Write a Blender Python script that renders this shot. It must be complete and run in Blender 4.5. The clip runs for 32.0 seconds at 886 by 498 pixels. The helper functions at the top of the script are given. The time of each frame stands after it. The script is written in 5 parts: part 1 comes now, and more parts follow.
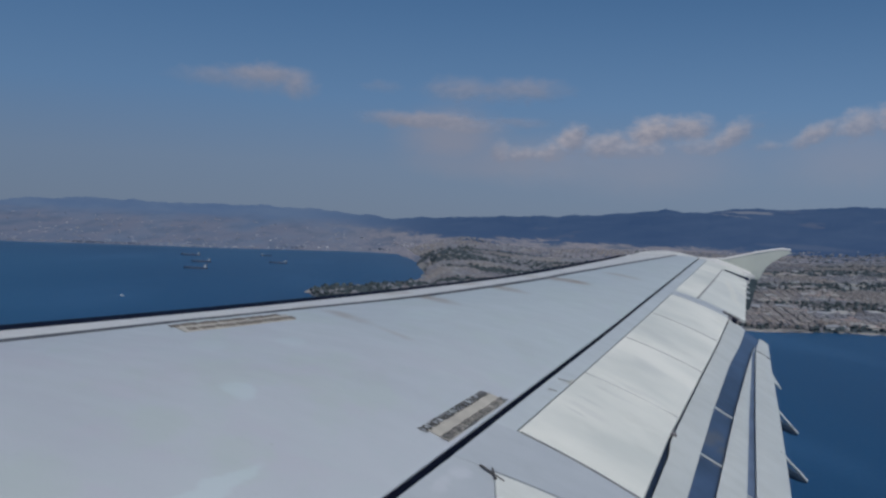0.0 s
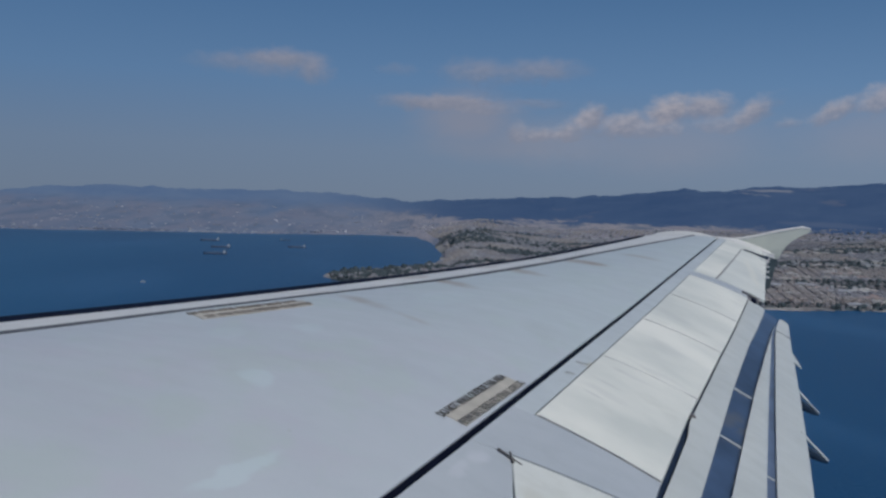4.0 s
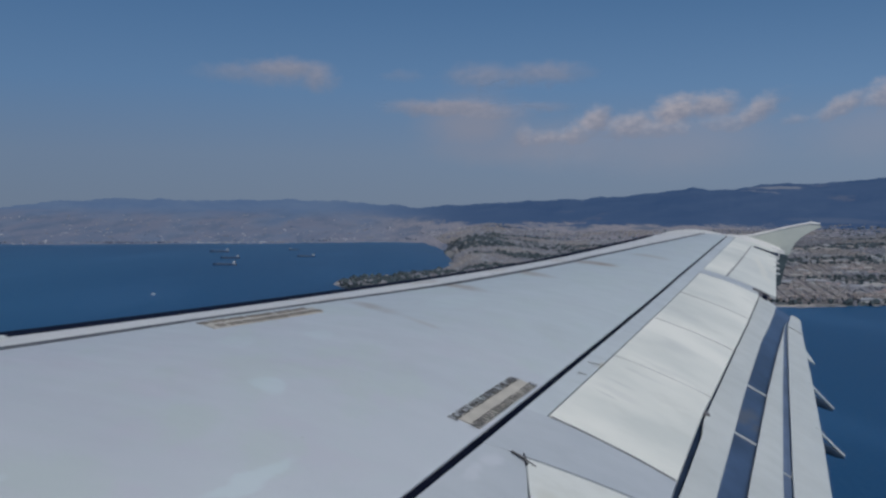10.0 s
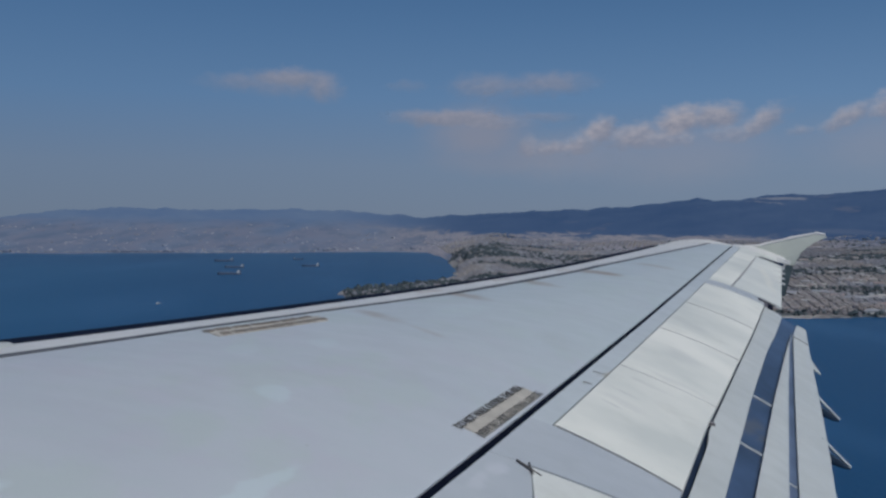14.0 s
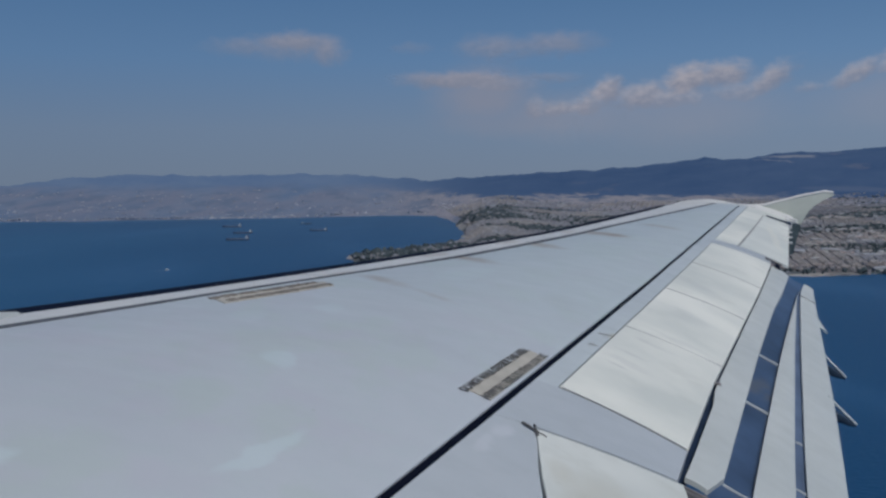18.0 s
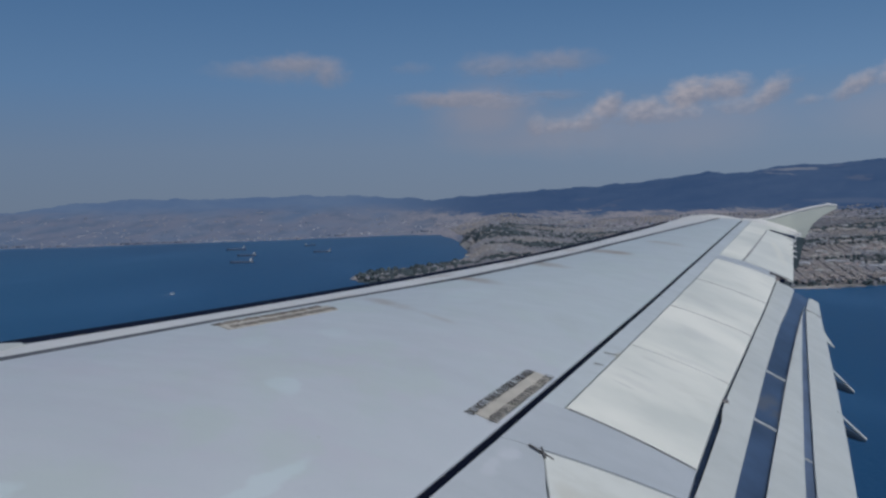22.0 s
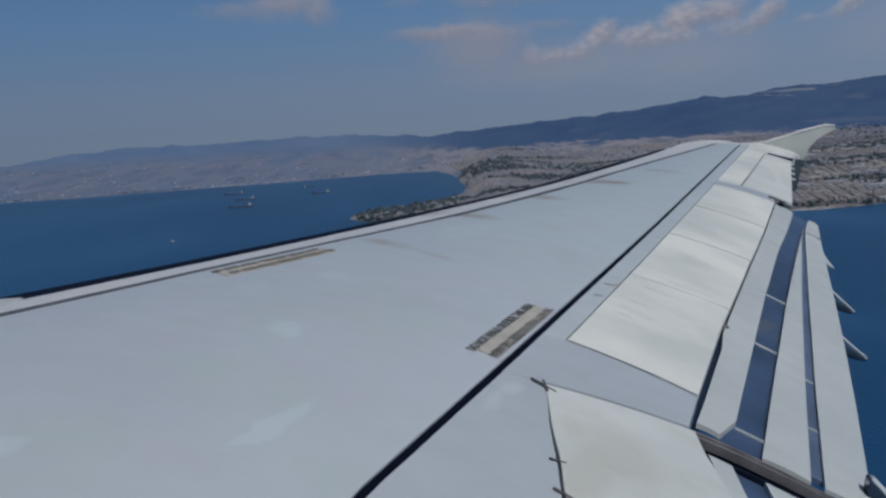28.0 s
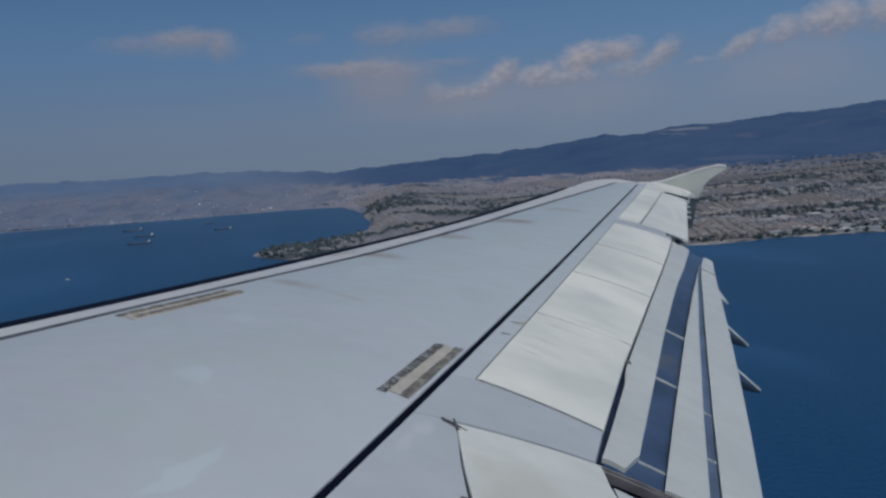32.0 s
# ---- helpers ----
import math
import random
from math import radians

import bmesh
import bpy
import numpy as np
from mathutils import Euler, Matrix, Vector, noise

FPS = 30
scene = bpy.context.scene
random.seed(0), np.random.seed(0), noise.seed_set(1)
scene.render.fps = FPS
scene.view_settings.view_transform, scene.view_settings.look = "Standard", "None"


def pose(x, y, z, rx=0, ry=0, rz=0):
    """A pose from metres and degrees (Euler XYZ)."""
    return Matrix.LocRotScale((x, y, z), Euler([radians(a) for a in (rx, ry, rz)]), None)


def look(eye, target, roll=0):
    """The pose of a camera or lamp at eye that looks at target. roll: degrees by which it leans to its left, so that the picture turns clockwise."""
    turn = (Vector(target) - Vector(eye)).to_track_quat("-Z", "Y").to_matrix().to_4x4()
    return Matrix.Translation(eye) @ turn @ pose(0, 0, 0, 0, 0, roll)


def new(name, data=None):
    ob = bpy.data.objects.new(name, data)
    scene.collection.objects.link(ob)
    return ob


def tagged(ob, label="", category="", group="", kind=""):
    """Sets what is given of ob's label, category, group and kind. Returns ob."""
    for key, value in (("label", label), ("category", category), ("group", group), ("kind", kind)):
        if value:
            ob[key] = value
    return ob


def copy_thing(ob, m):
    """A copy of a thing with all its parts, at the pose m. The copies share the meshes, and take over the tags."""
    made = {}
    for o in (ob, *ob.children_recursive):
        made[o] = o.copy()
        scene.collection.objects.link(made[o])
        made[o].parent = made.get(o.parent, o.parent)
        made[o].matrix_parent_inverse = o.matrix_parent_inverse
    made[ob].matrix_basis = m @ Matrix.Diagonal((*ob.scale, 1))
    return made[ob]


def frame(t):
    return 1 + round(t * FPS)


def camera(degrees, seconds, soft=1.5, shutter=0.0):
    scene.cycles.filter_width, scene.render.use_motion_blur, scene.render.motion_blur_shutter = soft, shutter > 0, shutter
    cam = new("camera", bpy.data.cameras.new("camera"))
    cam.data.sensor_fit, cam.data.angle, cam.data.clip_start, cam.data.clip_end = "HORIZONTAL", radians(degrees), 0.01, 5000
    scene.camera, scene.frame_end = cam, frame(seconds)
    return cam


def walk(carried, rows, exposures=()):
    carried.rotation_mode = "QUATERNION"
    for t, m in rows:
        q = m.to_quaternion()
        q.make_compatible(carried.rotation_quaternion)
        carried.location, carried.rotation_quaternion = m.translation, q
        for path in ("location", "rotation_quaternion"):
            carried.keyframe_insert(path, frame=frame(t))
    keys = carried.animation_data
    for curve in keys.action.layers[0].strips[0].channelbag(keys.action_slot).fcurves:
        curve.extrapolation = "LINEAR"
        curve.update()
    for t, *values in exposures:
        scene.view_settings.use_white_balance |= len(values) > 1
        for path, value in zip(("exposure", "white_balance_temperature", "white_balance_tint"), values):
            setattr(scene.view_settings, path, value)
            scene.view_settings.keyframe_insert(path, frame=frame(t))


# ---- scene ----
# ---- camera and its way ----
cam = camera(49.53, 32.0, soft=2.6)
PATH = [
    (0.0, pose(-0.028, -0.011, 99.988, 88.739, -2.554, -1.447)),
    (0.5, pose(-0.026, -0.010, 99.995, 89.283, -2.210, -1.380)),
    (1.0, pose(-0.027, -0.015, 100.004, 89.900, -2.262, -1.409)),
    (1.5, pose(-0.022, -0.016, 100.000, 89.672, -2.283, -1.247)),
    (2.0, pose(-0.021, -0.016, 100.001, 89.084, -2.211, -1.132)),
    (2.5, pose(-0.020, -0.017, 100.006, 89.216, -2.129, -1.165)),
    (3.0, pose(-0.020, -0.010, 100.001, 88.923, -1.904, -1.100)),
    (3.5, pose(-0.011, -0.003, 99.999, 87.650, -1.626, -0.533)),
    (5.5, pose(-0.013, 0.000, 100.005, 88.057, -1.963, -0.201)),
    (6.0, pose(-0.011, -0.012, 100.002, 88.758, -2.086, -0.310)),
    (6.5, pose(-0.016, -0.001, 99.992, 89.210, -1.875, -0.489)),
    (7.0, pose(-0.013, -0.006, 99.994, 89.029, -1.599, -0.488)),
    (7.5, pose(-0.013, 0.006, 99.990, 88.605, -1.291, -0.433)),
    (8.0, pose(-0.014, -0.004, 99.992, 88.395, -1.286, -0.308)),
    (8.5, pose(-0.010, -0.007, 99.988, 88.230, -1.026, -0.213)),
    (9.0, pose(-0.006, -0.006, 99.998, 87.583, -0.904, 0.176)),
    (9.5, pose(-0.006, -0.007, 99.986, 87.668, -0.744, 0.224)),
    (10.0, pose(-0.009, 0.003, 99.989, 87.967, -0.313, 0.099)),
    (10.5, pose(-0.008, 0.011, 99.980, 88.340, 0.372, 0.013)),
    (11.0, pose(-0.018, -0.003, 99.970, 88.581, 0.200, -0.025)),
    (11.5, pose(-0.016, -0.012, 99.968, 88.295, 0.066, 0.101)),
    (12.0, pose(-0.013, 0.006, 99.965, 88.137, -0.011, 0.238)),
    (12.5, pose(-0.011, 0.010, 99.976, 88.105, -0.358, 0.407)),
    (13.0, pose(-0.012, 0.012, 99.982, 88.066, -0.864, 0.572)),
    (13.5, pose(-0.015, 0.007, 99.979, 88.178, -0.794, 0.570)),
    (14.0, pose(-0.015, 0.005, 99.980, 88.556, -0.462, 0.359)),
    (14.5, pose(-0.013, -0.000, 99.987, 88.423, -0.299, 0.285)),
    (16.5, pose(-0.004, 0.013, 99.985, 87.707, -0.244, 0.328)),
    (17.0, pose(-0.000, 0.021, 99.982, 87.445, -0.029, 0.390)),
    (17.5, pose(0.002, 0.017, 99.986, 86.873, 0.167, 0.568)),
    (18.0, pose(0.007, 0.006, 99.987, 86.345, 0.338, 0.791)),
    (18.5, pose(0.009, 0.014, 99.987, 86.416, 0.469, 0.867)),
    (19.0, pose(0.006, 0.014, 99.988, 86.790, 0.539, 0.700)),
    (19.5, pose(0.009, 0.012, 99.996, 86.821, 0.560, 0.700)),
    (20.0, pose(0.008, 0.005, 100.001, 86.975, 0.610, 0.691)),
    (20.5, pose(0.005, 0.001, 100.012, 87.463, 0.745, 0.688)),
    (21.0, pose(0.013, 0.017, 100.005, 87.722, 1.098, 0.744)),
    (21.5, pose(0.012, 0.016, 100.006, 87.588, 1.326, 0.845)),
    (22.0, pose(0.013, 0.020, 100.006, 87.481, 1.409, 0.973)),
    (22.5, pose(0.012, 0.019, 100.010, 87.453, 1.460, 1.056)),
    (23.0, pose(0.013, 0.013, 100.013, 87.789, 1.629, 1.118)),
    (23.5, pose(0.018, 0.012, 100.015, 87.921, 2.091, 1.139)),
    (24.0, pose(0.022, 0.011, 100.015, 87.852, 2.683, 1.177)),
    (24.5, pose(0.022, 0.009, 100.014, 88.071, 3.138, 1.222)),
    (26.5, pose(0.028, 0.021, 100.002, 87.119, 3.703, 1.906)),
    (27.0, pose(0.031, 0.040, 100.004, 86.118, 3.678, 2.207)),
    (27.5, pose(0.031, 0.037, 100.015, 85.718, 3.778, 1.604)),
    (28.0, pose(0.032, 0.041, 100.013, 83.666, 3.721, 0.782)),
    (28.5, pose(0.033, 0.037, 100.023, 81.841, 3.451, 0.139)),
    (29.0, pose(0.030, 0.043, 100.025, 81.418, 3.232, -0.891)),
    (29.5, pose(0.025, 0.020, 100.032, 81.778, 3.036, -1.529)),
    (30.0, pose(0.022, 0.003, 100.026, 82.082, 3.024, -2.056)),
    (30.5, pose(0.018, -0.013, 100.035, 83.882, 3.232, -2.752)),
    (31.0, pose(0.019, -0.001, 100.043, 84.510, 3.560, -3.652)),
    (31.5, pose(0.013, -0.025, 100.047, 85.013, 3.465, -4.454)),
    (32.0, pose(0.006, -0.029, 100.051, 85.456, 3.571, -4.879)),
]
walk(cam, PATH, exposures=[(0.0, 0.0), (26.5, 0.0), (28.5, -0.1), (32.0, -0.15)])

# ---- world, sun ----
SUN_AZ, SUN_EL = 150.0, 50.0     # degrees from ahead towards the right, and above the horizon
world = bpy.data.worlds.new("world")
scene.world = world
world.use_nodes = True
wn = world.node_tree.nodes
sky = wn.new("ShaderNodeTexSky")
sky.sky_type, sky.sun_disc = "NISHITA", False
sky.sun_elevation, sky.sun_rotation = radians(SUN_EL), radians(SUN_AZ)
sky.altitude, sky.air_density, sky.dust_density, sky.ozone_density = 500, 1.0, 0.5, 4.0
wn["Background"].inputs["Strength"].default_value = 0.05
tint = wn.new("ShaderNodeHueSaturation")
tint.inputs["Saturation"].default_value = 1.15
world.node_tree.links.new(sky.outputs[0], tint.inputs["Color"])
world.node_tree.links.new(tint.outputs[0], wn["Background"].inputs[0])
sun_dir = Vector((math.sin(radians(SUN_AZ)) * math.cos(radians(SUN_EL)), math.cos(radians(SUN_AZ)) * math.cos(radians(SUN_EL)), math.sin(radians(SUN_EL))))
sun = new("sun", bpy.data.lights.new("sun", "SUN"))
sun.data.energy, sun.data.angle, sun.data.color = 2.75, radians(0.53), (1.0, 0.978, 0.945)
sun.matrix_world = look(sun_dir * 400 + Vector((0, 0, 100)), (0, 0, 100))


# ---- materials ----
class Mat:
    """A node material with short ways to add nodes."""

    def __init__(self, name, given=None):
        self.m = given or bpy.data.materials.new(name)
        self.m.use_nodes = True
        self.t = self.m.node_tree
        self.bsdf = self.t.nodes["Principled BSDF"]
        self.out = self.t.nodes["Material Output"]

    def node(self, kind, **sets):
        n = self.t.nodes.new(kind)
        for k, v in sets.items():
            n.inputs[k].default_value = v
        return n

    def link(self, a, b):
        self.t.links.new(a, b)

    def coords(self, which="Object"):
        return self.t.nodes.new("ShaderNodeTexCoord").outputs[which]

    def noise(self, scale, detail=4.0, rough=0.55, vector=None, stretch=None):
        n = self.node("ShaderNodeTexNoise", Scale=scale, Detail=detail, Roughness=rough)
        v = vector or self.coords()
        if stretch:
            mp = self.node("ShaderNodeMapping", Scale=stretch)
            self.link(v, mp.inputs[0])
            v = mp.outputs[0]
        self.link(v, n.inputs["Vector"])
        return n.outputs["Fac"]

    def ramp(self, fac, *stops):
        n = self.t.nodes.new("ShaderNodeValToRGB")
        el = n.color_ramp.elements
        while len(el) < len(stops):
            el.new(0.5)
        for e, (p, c) in zip(el, stops):
            e.position = p
            e.color = (*c, 1) if len(c) == 3 else c
        self.link(fac, n.inputs[0])
        return n.outputs[0]

    def mix(self, fac, a, b, blend="MIX"):
        n = self.t.nodes.new("ShaderNodeMix")
        n.data_type, n.blend_type = "RGBA", blend
        for src, sock in ((fac, n.inputs[0]), (a, n.inputs[6]), (b, n.inputs[7])):
            if isinstance(src, (int, float)):
                sock.default_value = src
            elif isinstance(src, tuple):
                sock.default_value = (*src, 1)
            else:
                self.link(src, sock)
        return n.outputs[2]

    def math(self, op, a, b=0.0, c=0.0):
        n = self.t.nodes.new("ShaderNodeMath")
        n.operation = op
        for k, src in enumerate((a, b, c)):
            if isinstance(src, (int, float)):
                n.inputs[k].default_value = src
            else:
                self.link(src, n.inputs[k])
        return n.outputs[0]

    def smooth(self, v, lo, hi, a=0.0, b=1.0):
        n = self.t.nodes.new("ShaderNodeMapRange")
        n.interpolation_type = "SMOOTHSTEP"
        for k, x in zip(("From Min", "From Max", "To Min", "To Max"), (lo, hi, a, b)):
            n.inputs[k].default_value = x
        self.link(v, n.inputs[0])
        return n.outputs[0]

    def blot(self, centre, half, turn=0.0, soft=0.6, stray=0.30):
        """1 inside a soft ellipse in object space (seen from above), 0 outside."""
        mp = self.t.nodes.new("ShaderNodeMapping")
        mp.vector_type = "TEXTURE"
        mp.inputs["Location"].default_value = (*centre, 0)
        mp.inputs["Rotation"].default_value = (0, 0, radians(turn))
        mp.inputs["Scale"].default_value = (half[0], half[1], 50)
        wob = self.node("ShaderNodeTexNoise", Scale=5.0, Detail=3.0)
        self.link(self.coords(), wob.inputs["Vector"])
        add = self.t.nodes.new("ShaderNodeVectorMath")
        add.operation = "MULTIPLY_ADD"
        self.link(wob.outputs["Color"], add.inputs[0])
        add.inputs[1].default_value = (stray, stray, 0)
        self.link(self.coords(), add.inputs[2])
        sub = self.t.nodes.new("ShaderNodeVectorMath")
        sub.operation = "SUBTRACT"
        self.link(add.outputs[0], sub.inputs[0])
        sub.inputs[1].default_value = (stray / 2, stray / 2, 0)
        self.link(sub.outputs[0], mp.inputs[0])
        ln = self.t.nodes.new("ShaderNodeVectorMath")
        ln.operation = "LENGTH"
        self.link(mp.outputs[0], ln.inputs[0])
        return self.smooth(ln.outputs["Value"], 1.0 - soft, 1.0, 1.0, 0.0)

    def finish(self, color=None, rough=0.5, metal=0.0, spec=0.5, bump=None, strength=0.2, dist=0.002):
        b = self.bsdf.inputs
        for src, key in ((color, "Base Color"), (rough, "Roughness")):
            if isinstance(src, tuple):
                b[key].default_value = (*src, 1)
            elif isinstance(src, (int, float)):
                b[key].default_value = src
            elif src is not None:
                self.link(src, b[key])
        b["Metallic"].default_value, b["Specular IOR Level"].default_value = metal, spec
        if bump is not None:
            n = self.node("ShaderNodeBump", Strength=strength, Distance=dist)
            self.link(bump, n.inputs["Height"])
            self.link(n.outputs[0], b["Normal"])
        return self.m


def paint(name, dark, light, rough=0.38, streak=(1.2, 2.6, 1.0), spec=0.4):
    """Aircraft paint: broad patchy tone, fine streaks along the airflow, slight ripple."""
    m = Mat(name)
    broad = m.noise(0.9, 5.0, 0.6)
    fine = m.noise(3.0, 6.0, 0.65, stretch=streak)
    c = m.ramp(broad, (0.32, dark), (0.68, light))
    c = m.mix(m.smooth(fine, 0.45, 0.8, 0.0, 0.16), c, tuple(0.78 * x for x in dark))
    r = m.smooth(fine, 0.3, 0.7, rough - 0.06, rough + 0.08)
    return m.finish(c, r, 0.0, spec, m.noise(2.2, 2.0), 0.15, 0.01)


def plain(name, color, rough=0.5, metal=0.0, spec=0.5, vary=0.25, scale=8.0):
    m = Mat(name)
    lo = tuple(x * (1 - vary) for x in color)
    hi = tuple(min(1, x * (1 + vary)) for x in color)
    n = m.noise(scale, 5.0, 0.6)
    return m.finish(m.ramp(n, (0.3, lo), (0.7, hi)), rough, metal, spec, n, 0.1, 0.002)


def wing_skin_material():
    m = Mat("wing_grey_paint")
    broad = m.noise(0.7, 5.0, 0.6)
    fine = m.noise(2.5, 6.0, 0.65, stretch=(1.0, 2.2, 1.0))
    c = m.ramp(broad, (0.3, (0.392, 0.428, 0.478)), (0.7, (0.440, 0.480, 0.522)))
    c = m.mix(m.smooth(fine, 0.5, 0.85, 0.0, 0.12), c, (0.34, 0.375, 0.415))
    c = m.mix(m.smooth(m.noise(5.5, 4.0, 0.6), 0.42, 0.7, 0.0, 0.35), c, (0.40, 0.462, 0.49))
    c = m.mix(m.smooth(m.noise(26.0, 3.0, 0.7), 0.6, 0.8, 0.0, 0.22), c, (0.33, 0.345, 0.37))
    c = m.mix(m.smooth(m.noise(1.9, 3.0, 0.5), 0.5, 0.64, 0.0, 0.5), c, (0.418, 0.432, 0.492))
    c = m.mix(m.smooth(m.noise(1.4, 4.0, 0.55, stretch=(1.3, 0.8, 1.0)), 0.5, 0.62, 0.0, 0.5), c, (0.39, 0.458, 0.452))
    # reflected sky on the outer half, put into the paint as a greener tone
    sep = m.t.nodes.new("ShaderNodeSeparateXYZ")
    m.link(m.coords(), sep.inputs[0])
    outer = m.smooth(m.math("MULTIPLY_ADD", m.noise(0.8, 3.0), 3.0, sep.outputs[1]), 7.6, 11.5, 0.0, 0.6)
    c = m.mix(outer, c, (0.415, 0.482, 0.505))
    # lighter worn patches
    for (u, v), half, turn, k in (((1.61, 6.26), (0.10, 0.17), 20, 0.55), ((1.80, 5.26), (0.065, 0.36), -22, 0.55), ((1.0, 4.71), (0.07, 0.12), -30, 0.55), ((1.63, 7.42), (0.10, 0.18), 0, 0.3),
                                  ((2.62, 6.08), (0.05, 0.24), -19, 0.45), ((2.35, 9.1), (0.22, 0.5), -20, 0.22), ((1.25, 6.95), (0.12, 0.2), 0, 0.2)):
        c = m.mix(m.math("MULTIPLY", m.blot((u, v), half, turn, 0.5, 0.16), k), c, (0.475, 0.565, 0.60))
    # duller smudges
    for (u, v), half, turn, k in (((3.1, 8.7), (0.22, 0.3), 0, 0.3), ((1.9, 5.75), (0.02, 0.02), 0, 0.8), ((1.2, 6.2), (0.2, 0.25), 10, 0.18), ((2.2, 7.1), (0.12, 0.3), -10, 0.2)):
        c = m.mix(m.math("MULTIPLY", m.blot((u, v), half, turn, 0.8), k), c, (0.35, 0.39, 0.40))
    # brown oil streaks trailing from the joints of the slats
    for (u, v), half, turn, k in (((1.80, 8.52), (0.36, 0.13), -43, 0.6), ((2.36, 9.95), (0.42, 0.16), -43, 0.95), ((2.99, 11.20), (0.45, 0.18), -46, 0.95),
                                  ((3.68, 12.46), (0.45, 0.22), -41, 1.0), ((3.86, 12.34), (0.18, 0.15), -20, 0.9), ((4.50, 13.48), (0.34, 0.16), -30, 0.75), ((2.2, 8.16), (0.30, 0.07), -38, 0.3)):
        spot = m.math("MULTIPLY", m.blot((u, v), half, turn, 0.9, 0.12), m.smooth(m.noise(4.0, 5.0), 0.3, 0.6, 0.5, 1.0))
        c = m.mix(m.math("MULTIPLY", spot, k), c, (0.25, 0.20, 0.155))
    return m.finish(c, m.smooth(fine, 0.3, 0.7, 0.34, 0.46), 0.0, 0.52, m.noise(1.6, 2.0), 0.12, 0.012)


def smudged(name, dark, light, dirt, broad=1.3):
    """White paint with greenish-brown smudges along the airflow."""
    m = Mat(name)
    c = m.ramp(m.noise(broad, 4.0, 0.5, stretch=(0.8, 1.3, 1.0)), (0.36, dark), (0.64, light))
    c = m.mix(m.smooth(m.noise(2.6, 6.0, 0.65, stretch=(0.8, 1.6, 1.0)), 0.52, 0.75, 0.0, dirt), c, (0.40, 0.415, 0.39))
    c = m.mix(m.smooth(m.noise(9.0, 4.0, 0.7, stretch=(0.5, 1.6, 1.0)), 0.62, 0.8, 0.0, dirt * 0.6), c, (0.30, 0.305, 0.285))
    return m.finish(c, 0.45, 0.0, 0.35, m.noise(2.2, 2.0), 0.15, 0.01)


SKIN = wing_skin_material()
def blotted(m, spots, tone):
    """Lays soft spots of another tone over the paint of material m."""
    sock = m.node_tree.nodes["Principled BSDF"].inputs["Base Color"]
    w = Mat(m.name, m)
    c = sock.links[0].from_socket
    for centre, half, turn, k in spots:
        c = w.mix(w.math("MULTIPLY", w.blot(centre, half, turn, 0.7, 0.15), k), c, tone)
    w.link(c, sock)
    return m


SPOILER = blotted(smudged("spoiler_white_paint", (0.51, 0.540, 0.520), (0.69, 0.702, 0.660), 0.3, 1.0),
                  (((3.57, 8.035), (0.14, 0.03), -9, 0.5), ((3.46, 7.735), (0.10, 0.025), -14, 0.5), ((3.55, 7.84), (0.22, 0.08), -9, 0.3), ((3.80, 8.40), (0.25, 0.05), -8, 0.25),
                   ((4.22, 9.45), (0.22, 0.20), -8, 0.25), ((4.45, 10.6), (0.30, 0.12), -8, 0.25), ((4.05, 8.72), (0.35, 0.07), -8, 0.3)), (0.40, 0.42, 0.43))
# pale diagonal spots stand for a crease of reflected light
AILERON = blotted(smudged("aileron_white_paint", (0.50, 0.53, 0.52), (0.60, 0.625, 0.60), 0.25), (((6.20, 14.65), (0.08, 1.15), -7, 0.4), ((6.45, 14.6), (0.16, 1.2), -7, 0.2)), (0.66, 0.655, 0.59))
REAR = blotted(paint("rear_panel_paint", (0.39, 0.435, 0.47), (0.44, 0.49, 0.52), 0.4), (((3.28, 7.93), (0.025, 0.03), 0, 0.6), ((3.40, 8.23), (0.04, 0.06), 0, 0.3)), (0.27, 0.285, 0.30))
REAR = blotted(REAR, (((3.455, 8.29), (0.03, 0.10), -35, 0.6),), (0.36, 0.34, 0.28))
INNER = blotted(paint("inner_panel_paint", (0.35, 0.388, 0.428), (0.40, 0.438, 0.478), 0.4), (((2.74, 6.20), (0.07, 0.13), -15, 0.6), ((2.66, 6.02), (0.05, 0.14), -15, 0.45)), (0.48, 0.51, 0.56))
PANEL = paint("panel_grey_paint", (0.34, 0.378, 0.42), (0.39, 0.428, 0.468), 0.4)
SMUDGED = blotted(smudged("smudged_white_paint", (0.50, 0.53, 0.52), (0.59, 0.615, 0.60), 0.4), (((3.28, 5.95), (0.26, 0.30), 0, 0.4), ((3.08, 5.62), (0.16, 0.40), -15, 0.45), ((3.45, 5.50), (0.24, 0.30), 0, 0.4), ((3.05, 6.02), (0.10, 0.16), 0, 0.35)), (0.39, 0.385, 0.335))
SLAT = blotted(paint("slat_light_paint", (0.52, 0.53, 0.53), (0.62, 0.62, 0.61), 0.33), (((2.06, 10.20), (0.10, 0.28), -28, 0.8), ((1.50, 8.78), (0.08, 0.2), -28, 0.6), ((2.70, 11.46), (0.10, 0.25), -28, 0.75), ((3.36, 12.70), (0.10, 0.22), -28, 0.7)), (0.38, 0.33, 0.27))
FLAP = paint("flap_light_paint", (0.40, 0.432, 0.435), (0.475, 0.505, 0.505), 0.4)
FENCE = paint("fence_cream_paint", (0.39, 0.42, 0.385), (0.49, 0.52, 0.475), 0.4)
SEAL = plain("black_rubber_seal", (0.004, 0.006, 0.014), 0.9, 0.0, 0.03)
EDGE = plain("dark_edge_strip", (0.006, 0.009, 0.022), 0.8, 0.0, 0.05)
FAINT = plain("worn_sealant", (0.24, 0.25, 0.265), 0.6, 0.0, 0.2)
